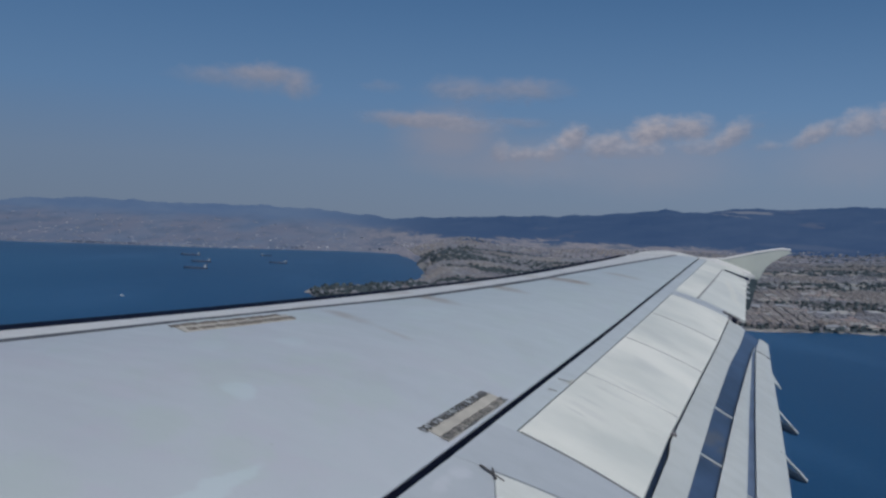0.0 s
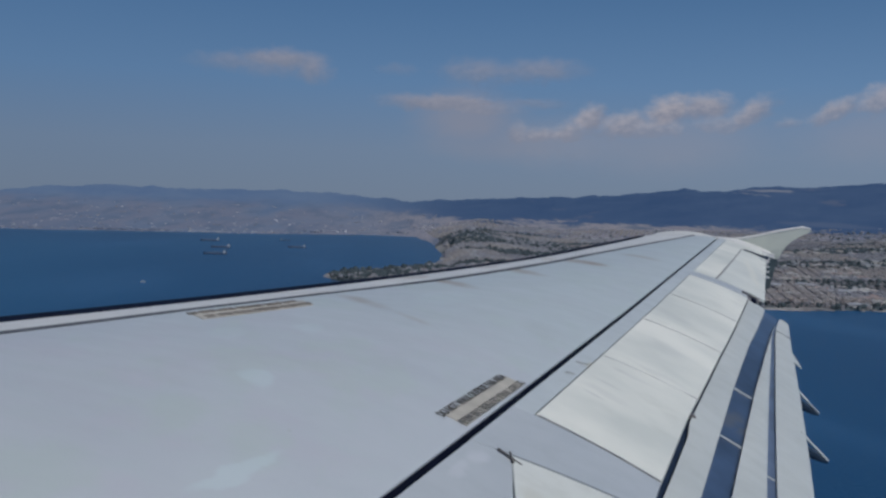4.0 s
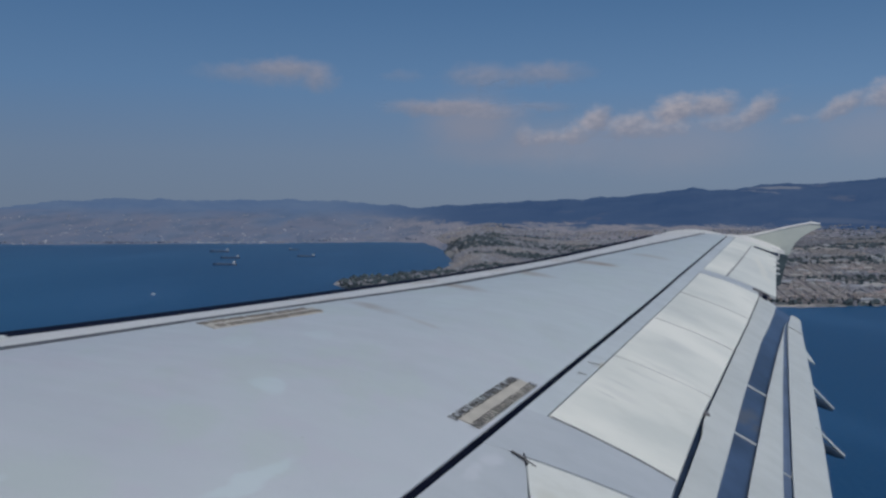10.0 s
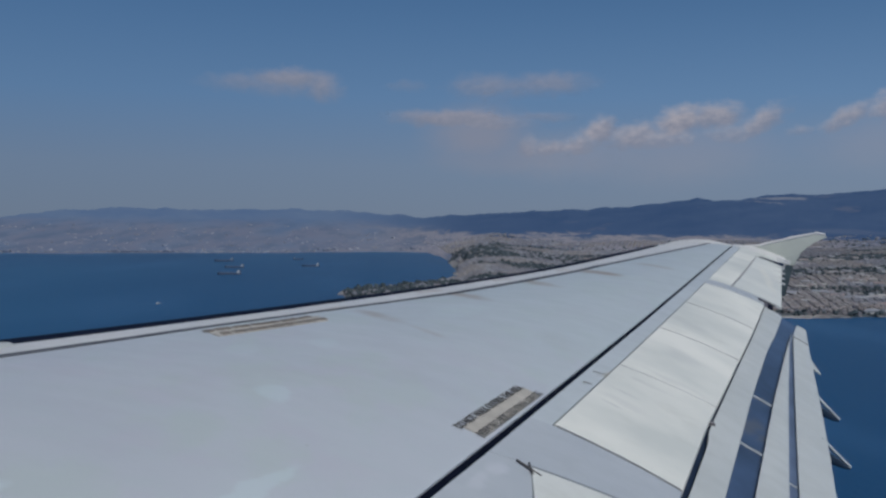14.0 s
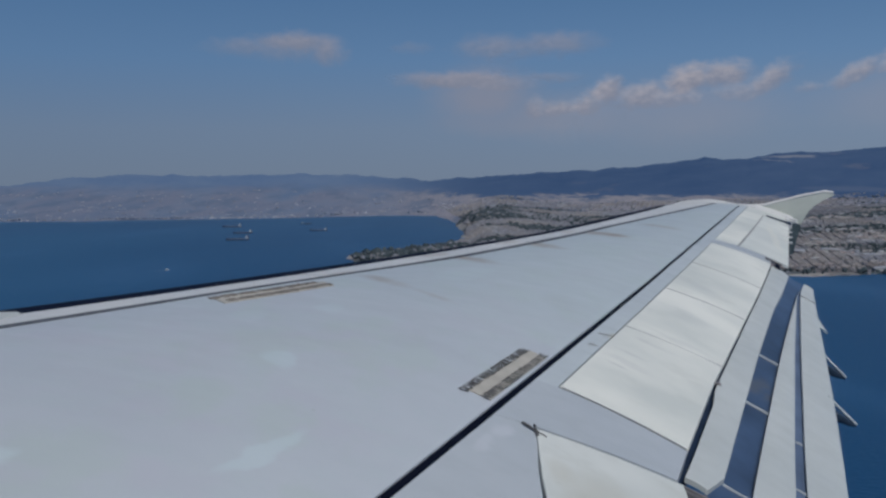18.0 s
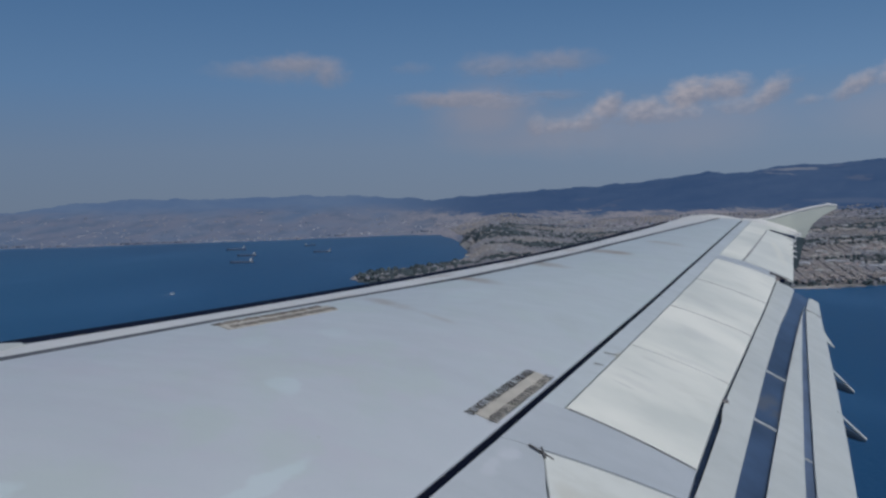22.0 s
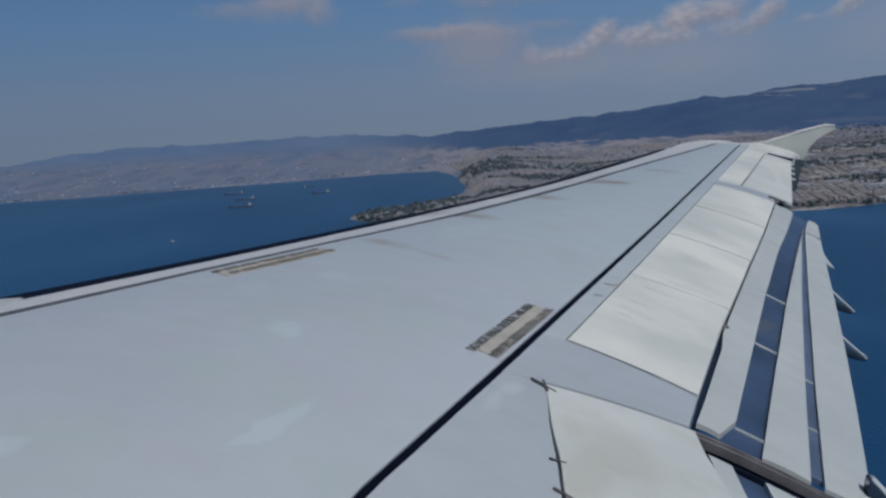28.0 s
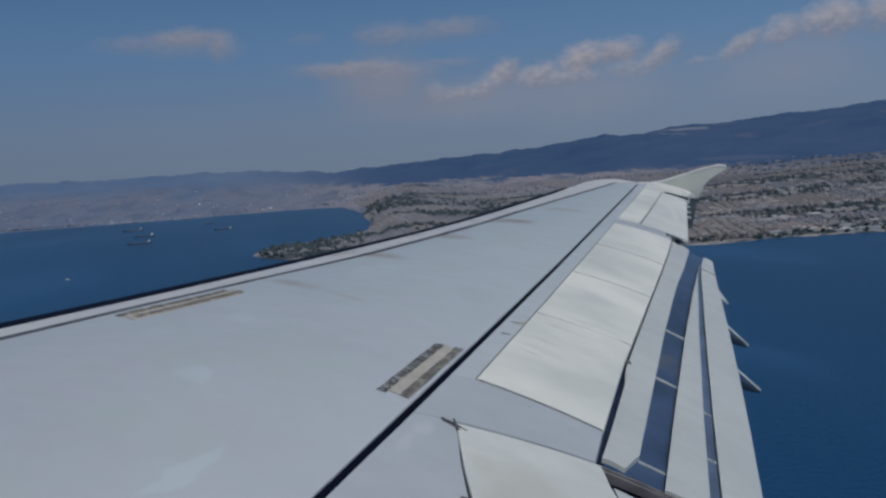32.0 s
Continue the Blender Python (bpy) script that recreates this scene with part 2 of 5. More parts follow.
JOINT = plain("faded_joint_sealant", (0.27, 0.28, 0.29), 0.6, 0.0, 0.2)
PALE_JOINT = plain("painted_over_joint", (0.40, 0.415, 0.42), 0.6, 0.0, 0.2)
GROOVE = plain("slat_groove_sealant", (0.085, 0.092, 0.105), 0.6, 0.0, 0.2, 0.5, 1.5)
LINE = plain("joint_sealant", (0.15, 0.155, 0.165), 0.6, 0.0, 0.2)
# the slot's shade and reflected sky are put into this blue
METAL = blotted(plain("blue_grey_metal", (0.075, 0.118, 0.20), 0.32, 0.5, 0.5, 0.4, 1.6), (((4.66, 8.80), (0.10, 0.34), -30, 0.5), ((4.72, 8.66), (0.05, 0.16), -30, 0.4)), (0.20, 0.185, 0.16))
DULL = plain("dull_blue_grey_metal", (0.10, 0.14, 0.22), 0.45, 0.2, 0.4, 0.3, 3.0)
BRACKET = plain("bracket_light_metal", (0.46, 0.49, 0.50), 0.4)
TRACK = plain("track_bare_metal", (0.19, 0.18, 0.185), 0.4, 0.5, 0.5, 0.35, 6.0)
# the lower fence's shade is in this dark colour, shared with the underside
UNDER = plain("shaded_grey_green", (0.06, 0.085, 0.095), 0.45)
# the fairings' shaded sides are put into this dark blue
SHADE = plain("fairing_shade_blue", (0.03, 0.052, 0.085), 0.6, 0.0, 0.15)
# shade inside open gaps, put into a dark blue
SLOT = plain("slot_shade_blue", (0.014, 0.026, 0.055), 0.7, 0.0, 0.1)
SOOT = plain("sooty_sealant", (0.085, 0.083, 0.085), 0.7, 0.0, 0.15)
CABIN = plain("cabin_lining", (0.55, 0.55, 0.53), 0.6)
TAN = plain("tan_marking_film", (0.385, 0.37, 0.335), 0.5, 0.0, 0.3, 0.15, 6.0)
YELLOW = plain("faded_yellow_film", (0.41, 0.39, 0.352), 0.5, 0.0, 0.3, 0.2, 6.0)
INK = plain("black_marking_ink", (0.10, 0.097, 0.094), 0.5, 0.0, 0.3, 0.5, 25.0)
FADED = plain("worn_black_ink", (0.115, 0.11, 0.105), 0.5, 0.0, 0.3, 0.5, 25.0)
BROWN = plain("faded_brown_ink", (0.20, 0.18, 0.155), 0.5, 0.0, 0.3, 0.5, 25.0)


def sea_material():
    m = Mat("sea_water")
    c = m.coords()
    broad = m.noise(0.0012, 5.0, 0.6, c, (1.0, 0.35, 1.0))
    chop = m.noise(0.35, 6.0, 0.6, c)
    col = m.ramp(broad, (0.34, (0.002, 0.044, 0.118)), (0.5, (0.003, 0.055, 0.141)), (0.66, (0.009, 0.074, 0.166)))
    slick = m.noise(0.006, 4.0, 0.6, c, (1.0, 0.25, 1.0))
    col = m.mix(m.smooth(slick, 0.5, 0.66, 0.0, 0.4), col, (0.022, 0.092, 0.205))
    return m.finish(col, 0.40, 0.0, 0.45, chop, 0.6, 0.6)


def ground_material():
    m = Mat("town_ground")
    c = m.coords()
    broad = m.noise(0.0035, 6.0, 0.62, c)
    fields = m.noise(0.02, 6.0, 0.7, c)
    col = m.ramp(broad, (0.30, (0.155, 0.158, 0.18)), (0.46, (0.205, 0.202, 0.22)), (0.6, (0.18, 0.175, 0.188)), (0.75, (0.135, 0.142, 0.16)))
    cover = m.t.nodes.new("ShaderNodeAttribute")
    cover.attribute_name = "green"
    col = m.mix(m.smooth(cover.outputs["Fac"], 0.0, 0.09), col, (0.052, 0.070, 0.082))
    col = m.mix(m.smooth(fields, 0.5, 0.7, 0.0, 0.5), col, (0.14, 0.145, 0.145))
    col = m.mix(m.smooth(m.noise(0.008, 4.0, 0.6, c, (1.0, 0.5, 1.0)), 0.55, 0.62, 0.0, 0.4), col, (0.20, 0.165, 0.158))
    sand = m.t.nodes.new("ShaderNodeAttribute")
    sand.attribute_name = "beach"
    col = m.mix(m.math("MULTIPLY", m.smooth(sand.outputs["Fac"], 0.3, 0.9, 0.0, 0.8), m.smooth(m.noise(0.02, 4.0, 0.6, c), 0.42, 0.58)), col, (0.34, 0.325, 0.315))
    col = m.mix(m.smooth(m.noise(0.06, 5.0, 0.7, c), 0.62, 0.74), col, (0.33, 0.315, 0.31))
    return m.finish(col, 0.9, 0.0, 0.1, fields, 0.4, 3.0)


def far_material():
    """Plain and wooded slopes far off, haze painted into glowing colour: the mountain at one end darker, the rest paler
    the farther it lies.
    """
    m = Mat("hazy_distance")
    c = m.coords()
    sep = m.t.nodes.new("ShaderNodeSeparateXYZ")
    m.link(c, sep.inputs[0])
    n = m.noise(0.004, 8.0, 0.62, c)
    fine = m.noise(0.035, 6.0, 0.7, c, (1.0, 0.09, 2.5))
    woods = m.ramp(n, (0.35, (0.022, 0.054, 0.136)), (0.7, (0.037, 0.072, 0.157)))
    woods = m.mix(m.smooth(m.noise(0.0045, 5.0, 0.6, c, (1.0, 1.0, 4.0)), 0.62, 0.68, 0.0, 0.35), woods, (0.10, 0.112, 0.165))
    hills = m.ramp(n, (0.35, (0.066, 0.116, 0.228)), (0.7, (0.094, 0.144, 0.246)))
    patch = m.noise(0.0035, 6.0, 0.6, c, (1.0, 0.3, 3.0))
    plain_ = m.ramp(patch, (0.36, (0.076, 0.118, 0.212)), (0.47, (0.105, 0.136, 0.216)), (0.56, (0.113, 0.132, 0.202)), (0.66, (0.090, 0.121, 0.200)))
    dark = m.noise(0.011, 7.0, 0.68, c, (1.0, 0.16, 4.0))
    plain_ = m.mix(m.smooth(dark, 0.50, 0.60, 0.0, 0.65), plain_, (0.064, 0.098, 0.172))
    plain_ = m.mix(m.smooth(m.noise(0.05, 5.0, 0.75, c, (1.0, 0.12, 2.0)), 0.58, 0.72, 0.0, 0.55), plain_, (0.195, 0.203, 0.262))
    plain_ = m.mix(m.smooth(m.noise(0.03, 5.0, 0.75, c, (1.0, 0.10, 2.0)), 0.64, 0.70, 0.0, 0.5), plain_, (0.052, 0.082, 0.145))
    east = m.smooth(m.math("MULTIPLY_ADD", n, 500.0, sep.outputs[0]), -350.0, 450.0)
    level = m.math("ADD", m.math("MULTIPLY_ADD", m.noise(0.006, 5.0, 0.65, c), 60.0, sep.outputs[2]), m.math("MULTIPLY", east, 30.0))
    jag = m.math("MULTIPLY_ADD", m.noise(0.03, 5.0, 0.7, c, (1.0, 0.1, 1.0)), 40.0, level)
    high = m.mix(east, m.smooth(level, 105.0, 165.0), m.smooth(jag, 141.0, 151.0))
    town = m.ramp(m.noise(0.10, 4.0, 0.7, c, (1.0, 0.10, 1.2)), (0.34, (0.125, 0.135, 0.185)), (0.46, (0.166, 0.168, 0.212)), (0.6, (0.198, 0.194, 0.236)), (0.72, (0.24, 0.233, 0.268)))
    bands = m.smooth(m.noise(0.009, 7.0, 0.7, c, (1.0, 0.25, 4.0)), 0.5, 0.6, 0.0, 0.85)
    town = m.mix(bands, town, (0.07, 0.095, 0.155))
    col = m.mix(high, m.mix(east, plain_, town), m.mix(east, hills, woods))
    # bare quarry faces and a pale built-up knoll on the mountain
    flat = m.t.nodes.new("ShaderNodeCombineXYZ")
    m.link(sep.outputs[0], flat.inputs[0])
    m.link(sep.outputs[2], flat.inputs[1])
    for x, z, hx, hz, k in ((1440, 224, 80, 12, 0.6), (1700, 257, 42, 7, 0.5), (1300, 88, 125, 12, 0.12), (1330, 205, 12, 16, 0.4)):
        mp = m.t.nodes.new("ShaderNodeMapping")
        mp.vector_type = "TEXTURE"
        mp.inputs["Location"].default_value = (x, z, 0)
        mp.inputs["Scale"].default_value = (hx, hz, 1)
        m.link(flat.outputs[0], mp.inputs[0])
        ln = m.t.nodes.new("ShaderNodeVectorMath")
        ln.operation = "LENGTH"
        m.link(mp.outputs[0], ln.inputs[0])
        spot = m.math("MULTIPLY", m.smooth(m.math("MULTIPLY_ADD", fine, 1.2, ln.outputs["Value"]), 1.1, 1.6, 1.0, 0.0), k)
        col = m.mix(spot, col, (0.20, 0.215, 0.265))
    # the hazy colours also give off light of their own
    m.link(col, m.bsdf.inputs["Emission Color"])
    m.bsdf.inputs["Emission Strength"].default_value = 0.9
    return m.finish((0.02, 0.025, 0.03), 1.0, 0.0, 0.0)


SEA, GROUND = sea_material(), ground_material()
# haze over the far shore is mixed into these two colours
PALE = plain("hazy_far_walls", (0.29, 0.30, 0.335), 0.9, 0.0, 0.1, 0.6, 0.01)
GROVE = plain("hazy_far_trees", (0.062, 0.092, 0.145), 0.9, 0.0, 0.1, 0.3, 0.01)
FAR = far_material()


def facade_material(name, tones):
    m = Mat(name)
    rnd = m.t.nodes.new("ShaderNodeNewGeometry").outputs["Random Per Island"]
    stops = [((k + 0.5) / len(tones), t) for k, t in enumerate(tones)]
    col = m.ramp(rnd, *stops)
    col = m.mix(m.smooth(m.noise(0.8, 3.0), 0.5, 0.62, 0.0, 0.2), col, (0.15, 0.15, 0.17))
    # quarters of older, darker houses
    col = m.mix(m.smooth(m.noise(0.012, 5.0, 0.65, None, (1.0, 0.4, 1.0)), 0.46, 0.62, 0.0, 0.5), col, (0.17, 0.168, 0.19))
    # quarters of sandy and brick-coloured houses
    col = m.mix(m.smooth(m.noise(0.007, 4.0, 0.6, None, (1.0, 0.5, 1.0)), 0.47, 0.6, 0.0, 0.42), col, (0.330, 0.285, 0.240))
    return m.finish(col, 0.85, 0.0, 0.2)


# wall tones are greyed and blued to carry the haze over the town
HOUSES = facade_material("house_render_walls", ((0.246, 0.254, 0.293), (0.231, 0.242, 0.280), (0.286, 0.297, 0.332), (0.239, 0.238, 0.266), (0.208, 0.221, 0.261), (0.259, 0.265, 0.293), (0.239, 0.252, 0.287), (0.226, 0.236, 0.276), (0.250, 0.254, 0.285), (0.369, 0.393, 0.423)))
TREES = plain("tree_foliage", (0.058, 0.076, 0.085), 0.9, 0.0, 0.1, 0.4, 0.1)


# ---- mesh helpers ----
def mesh_object(name, verts, faces, mat, parent=None, smooth=False, label=""):
    me = bpy.data.meshes.new(name)
    me.from_pydata([tuple(map(float, v)) for v in verts], [], [tuple(map(int, f)) for f in faces])
    me.materials.append(mat)
    me.polygons.foreach_set("use_smooth", [smooth] * len(me.polygons))
    me.update()
    ob = new(name, me)
    if parent is not None:
        ob.parent = parent
    if label:
        ob["label"] = label
    return ob


def part(name, bm, mat, parent, label=""):
    me = bpy.data.meshes.new(name)
    bmesh.ops.recalc_face_normals(bm, faces=bm.faces)
    bm.to_mesh(me)
    bm.free()
    me.materials.append(mat)
    ob = new(name, me)
    ob.parent = parent
    if label:
        ob["label"] = label
    return ob


def slab(name, F, A, B, th, mat, parent, label="", edge=0.004, lip=0.006):
    """A closed plate over F(a, b), a along A, b along B, th thick, with its rim rounded off by edge."""
    def rimmed(X):
        X = list(X)
        s = 1 if X[-1] > X[0] else -1
        e = min(lip, abs(X[-1] - X[0]) * 0.2)
        return [X[0], X[0] + s * e, X[0] + 2 * s * e] + X[1:-1] + [X[-1] - 2 * s * e, X[-1] - s * e, X[-1]]
    A, B = rimmed(A), rimmed(B)
    na, nb = len(A), len(B)
    top = [Vector(F(a, b)) for a in A for b in B]
    for i in range(na):
        for j in range(nb):
            if i in (0, na - 1) or j in (0, nb - 1):
                top[i * nb + j].z -= edge
    verts = top + [v - Vector((0, 0, th)) for v in top]
    n, faces = na * nb, []
    for i in range(na - 1):
        for j in range(nb - 1):
            q = [i * nb + j, i * nb + j + 1, (i + 1) * nb + j + 1, (i + 1) * nb + j]
            faces += [q, [k + n for k in reversed(q)]]
    for i in range(na - 1):
        for j in (0, nb - 1):
            faces.append([i * nb + j, (i + 1) * nb + j, (i + 1) * nb + j + n, i * nb + j + n])
    for j in range(nb - 1):
        for i in (0, na - 1):
            faces.append([i * nb + j, i * nb + j + 1, i * nb + j + 1 + n, i * nb + j + n])
    bm = bmesh.new()
    vs = [bm.verts.new(v) for v in verts]
    for f in faces:
        bm.faces.new([vs[k] for k in f])
    ob = part(name, bm, mat, parent, label)
    for p in ob.data.polygons:
        p.use_smooth = abs(p.normal.z) > 0.3
    return ob


def span(a, b, n):
    return [a + (b - a) * k / n for k in range(n + 1)]


def table(v, *pairs):
    return float(np.interp(v, [p[0] for p in pairs], [p[1] for p in pairs]))


# ---- the wing: u aft, v outboard from the aircraft's centreline, z up; xi is the part of the chord ----
KINK = 6.4


def chord(v):
    return 4.289 - 2.419 * (v - KINK) / 10.5


def wing(v, xi, up=0.0):
    c, w = chord(v), (v - KINK) / 10.5
    camber = 0.327 if xi > 0.35 else 0.225
    z = -c * camber * (xi - 0.35) ** 2 + 0.344 * (v / 17) ** 2 - 0.048 * (v / 17) ** 4 - (0.173 * w + 0.030 * w * w) * (0.65 - xi) * c
    if xi < 0.2 and v > 12.5:
        t = min(1, (v - 12.5) / 3)
        z += 0.03 * t * t * (3 - 2 * t) * (0.2 - xi) / 0.2
    return Vector((0.484 * (v - KINK) + xi * c, v, z + up))


AIR = Matrix(((0.98290, 0.06837, 0.17097), (-0.04759, 0.99128, -0.12287), (-0.17788, 0.11263, 0.97759))).to_4x4()
EYE = Vector((2.529, 1.75, 1.610))
airliner = new("airliner")
airliner.matrix_world = Matrix.Translation((0, 0, 100)) @ AIR @ Matrix.Translation(-EYE)
tagged(airliner, "grey and white passenger jet wing with flaps out, in flight", "airliner")

TIP = 16.74
SPAN = span(1.6, TIP, 62)


def SL(v):
    """Rear edge of the slats."""
    return table(v, (1.9, 0.09), (6.2, 0.08), (7.6, 0.079), (8.4, 0.092), (9.2, 0.112), (10.1, 0.139), (11.4, 0.160), (12.5, 0.184), (13.25, 0.19), (14.6, 0.238), (15.6, 0.305), (16.5, 0.382), (16.8, 0.41))


def BL(v):
    """Rear edge of the dark leading-edge strip."""
    return table(v, (1.9, 0.014), (6.3, 0.013), (7.5, 0.013), (9.0, 0.018), (10.0, 0.025), (11.0, 0.034), (12.5, 0.054), (14, 0.072), (15.3, 0.080), (16, 0.076), (16.5, 0.066), (16.7, 0.04))


def gap_front(v):
    return table(v, (1.9, 0.665), (4.67, 0.627), (5.03, 0.6213), (6.4, 0.6200), (10.5, 0.6165), (16.3, 0.601), (17, 0.60))


def gap_rear(v):
    return table(v, (1.9, 0.675), (4.70, 0.635), (5.02, 0.6292), (5.11, 0.6303), (6.4, 0.6300), (10.2, 0.6265), (16.2, 0.6135), (17, 0.6125))


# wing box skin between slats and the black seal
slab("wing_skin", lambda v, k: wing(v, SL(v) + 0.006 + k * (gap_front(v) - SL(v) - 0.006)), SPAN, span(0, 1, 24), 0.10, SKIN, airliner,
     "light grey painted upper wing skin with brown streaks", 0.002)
slab("rear_seal", lambda v, k: wing(v, gap_front(v) + k * (gap_rear(v) - gap_front(v)), -0.012), SPAN, span(0, 1, 4), 0.06, SEAL, airliner, "black rubber seal along the rear spar", 0.003)
slab("slat_joint", lambda v, k: wing(v, SL(v) - 0.007 + k * (0.015 + 0.020 * min(1, max(0, (v - 8.5) / 3))), 0.003), SPAN, span(0, 1, 2), 0.05, GROOVE, airliner, "dark joint behind the slats", 0.001)


def nose(v, k):
    """Dark leading edge: from the top of the slat round to its underside."""
    out = table(v, (6.3, -0.034), (9, -0.047), (11, -0.043), (12.5, -0.030), (14, -0.012), (15.3, -0.006), (16.2, -0.006), (16.74, -0.030))
    if k <= 0.4:
        return wing(v, BL(v) - (BL(v) - out) * k / 0.4)
    p, c = wing(v, out), chord(v)
    a = (k - 0.4) / 0.6 * 2.2
    return Vector((p.x - 0.012 * c * math.sin(a), v, p.z - 0.03 * c * (1 - math.cos(a))))


for a, b in ((1.6, 6.15), (6.17, 8.62), (8.64, 9.88), (9.90, 11.2), (11.22, 12.55), (12.57, TIP - 0.02)):
    slab("slat", lambda v, k: wing(v, SL(v) - 0.006 - k * (SL(v) - 0.006 - BL(v) - 0.001)), span(a, b, 14), span(0, 1, 6), 0.05, SLAT, airliner, "light grey leading-edge slat", 0.001)
    slab("edge_strip", nose, span(a, b, 14), span(0, 1, 10), 0.03, EDGE, airliner, "dark leading-edge strip", 0.001)


def pylon(k, b):
    """Top of the engine's pylon where it comes out under the slat: it runs forward and narrows."""
    u = 0.15 - 1.35 * k
    side = min(6.52, 6.50 + 0.4 * (u - 0.059))
    root = 5.80 - 0.1 * (u - 0.059)
    rise = 0.018 * min(1, max(0, (u - 0.03) / 0.12))
    return Vector((u, root + b * (side - root), -0.060 + rise + 0.03 * (1 - (2 * b - 1) ** 2) * k - 0.05 * max(0, k - 0.4)))


slab("engine_pylon", pylon, span(0, 1, 10), span(0, 1, 6), 0.35, FLAP, airliner, "pale top of the engine pylon ahead of the wing", 0.012, 0.02)


def in_front(v):
    """Front edge of the inboard spoiler."""
    return table(v, (2.0, 1.12), (5.0, 0.805), (5.31, 0.775), (5.70, 0.744), (5.94, 0.720), (6.35, 0.684), (6.6, 0.664))


# fixed panels behind the seal
slab("rear_panel", lambda v, k: wing(v, gap_rear(v) + 0.001 + k * (table(v, (6.9, 0.6632), (10.0, 0.667), (13.1, 0.6705), (14, 0.671), (16.8, 0.675)) - gap_rear(v) - 0.003)),
     span(7.003, TIP, 34), span(0, 1, 5), 0.06, REAR, airliner, "grey fixed panel ahead of the spoilers", 0.001)
slab("kink_panel", lambda v, k: wing(v - 0.075 * max(0, (k - 0.15) / 0.85) * (v - 6.36) / 0.645 + 0.17 * k * (7.005 - v) / 0.645, gap_rear(v) + 0.001 + k * (0.853 - gap_rear(v) - 0.001)),
     span(6.36, 7.017, 6), span(0, 1, 10), 0.08, PANEL, airliner, "grey panel between two spoilers", 0.0)
slab("inner_panel", lambda v, k: wing(v + (0.012 + 0.045 * k) * max(0, (v - 5.9) / 0.46), gap_rear(v) + 0.001 + k * (in_front(v) - gap_rear(v) - 0.004), -0.003 * max(0, (v - 5.9) / 0.46)),
     span(1.6, 6.36, 26), span(0, 1, 6), 0.08, INNER, airliner, "grey inboard rear panel", 0.0)
slab("outer_panel", lambda v, k: wing(v, 0.6625 + k * (0.925 - 0.6625)),
     span(12.95, 13.22, 4), span(0, 1, 10), 0.06, PANEL, airliner, "grey panel inboard of the aileron")
slab("tip_panel", lambda v, k: wing(v, table(v, (13.2, 0.6695), (14, 0.6705), (16.8, 0.6775)) + k * (0.77 + 0.045 * (v - 13.2) / 2.8 - table(v, (13.2, 0.6695), (14, 0.6705), (16.8, 0.6775)) - 0.002)),
     span(13.24, TIP, 14), span(0, 1, 6), 0.06, SPOILER, airliner, "pale panel ahead of the aileron")

# spoilers
slab("spoiler_bay", lambda v, k: wing(v, 0.64 + k * 0.20, -0.045), span(6.5, 12.95, 20), span(0, 1, 8), 0.03, JOINT, airliner, "dark bay under the spoilers", 0.002)
SP = ((7.03, 8.60), (8.615, 10.10), (10.115, 11.50), (11.515, 12.89))


def sp_front(v):
    return table(v, (7.0, 0.664), (10.0, 0.668), (12.9, 0.6715))


def sp_rear(v):
    return table(v, (6.4, 0.850), (7.0, 0.853), (8.2, 0.858), (10.0, 0.881), (11.4, 0.904), (12.9, 0.928))


for n, (a, b) in enumerate(SP):
    skew = 0.075 if n == 0 else 0.0
    slab("spoiler", lambda v, k: wing(v - skew * k * (b - v) / (b - a), sp_front(v) + k * (sp_rear(v) - sp_front(v)), 0.006), span(a, b, 8), span(0, 1, 10), 0.035, SPOILER, airliner,
         "white spoiler panel lying closed", 0.005)
def in_shift(v, k):
    """The inboard spoiler's outer end is cut askew."""
    return v - (0.19 - 0.14 * k) * max(0, (v - 5.8) / 0.752) ** 2


slab("spoiler", lambda v, k: wing(in_shift(v, k), in_front(in_shift(v, 0)) + k * (table(v, (2.3, 1.24), (4.0, 1.10), (5.9, 0.930), (6.13, 0.905), (6.29, 0.884), (6.53, 0.862)) - in_front(in_shift(v, 0))), 0.008),
     span(2.3, 6.552, 20), span(0, 1, 10), 0.035, SMUDGED, airliner, "scuffed white inboard spoiler panel lying closed", 0.005)

for v0, skew, w in ((7.022, 0.075, 0.005), (8.6075, 0.0, 0.007), (10.1075, 0.0, 0.008), (11.5075, 0.0, 0.009)):
    slab("spoiler_joint", lambda b, k: wing(v0 + b - skew * k, sp_front(v0) + 0.004 + k * (sp_rear(v0) - sp_front(v0) - 0.006), 0.0075), span(-w, w, 2), span(0, 1, 10), 0.006, PALE_JOINT if v0 == 8.6075 else JOINT, airliner, "faded joint beside a spoiler", 0.001)

# aileron and the tip
def tip_bow(x):
    """How far the rounded tip bows out along the chord, most at a quarter of it."""
    return math.sin(math.pi * max(0.0, (x - 0.08) / 0.54) ** 0.55)


slab("tip_edge", lambda x, k: wing(TIP - 0.015 + k * (0.02 + 0.30 * tip_bow(x)), x, 0.045 * k * tip_bow(x)), span(0.02, 0.615, 24), span(0, 1, 5), 0.05, SLAT, airliner, "pale rounded edge of the wing tip", 0.004)
slab("aileron", lambda v, k: wing(v, (0.778 + 0.043 * (v - 13.2) / 2.8) + k * (1.005 - 0.778 - 0.035 * (v - 13.2) / 2.8)), span(13.26, 16.16, 14), span(0, 1, 10), 0.03, AILERON, airliner, "pale aileron in its neutral place", 0.004)
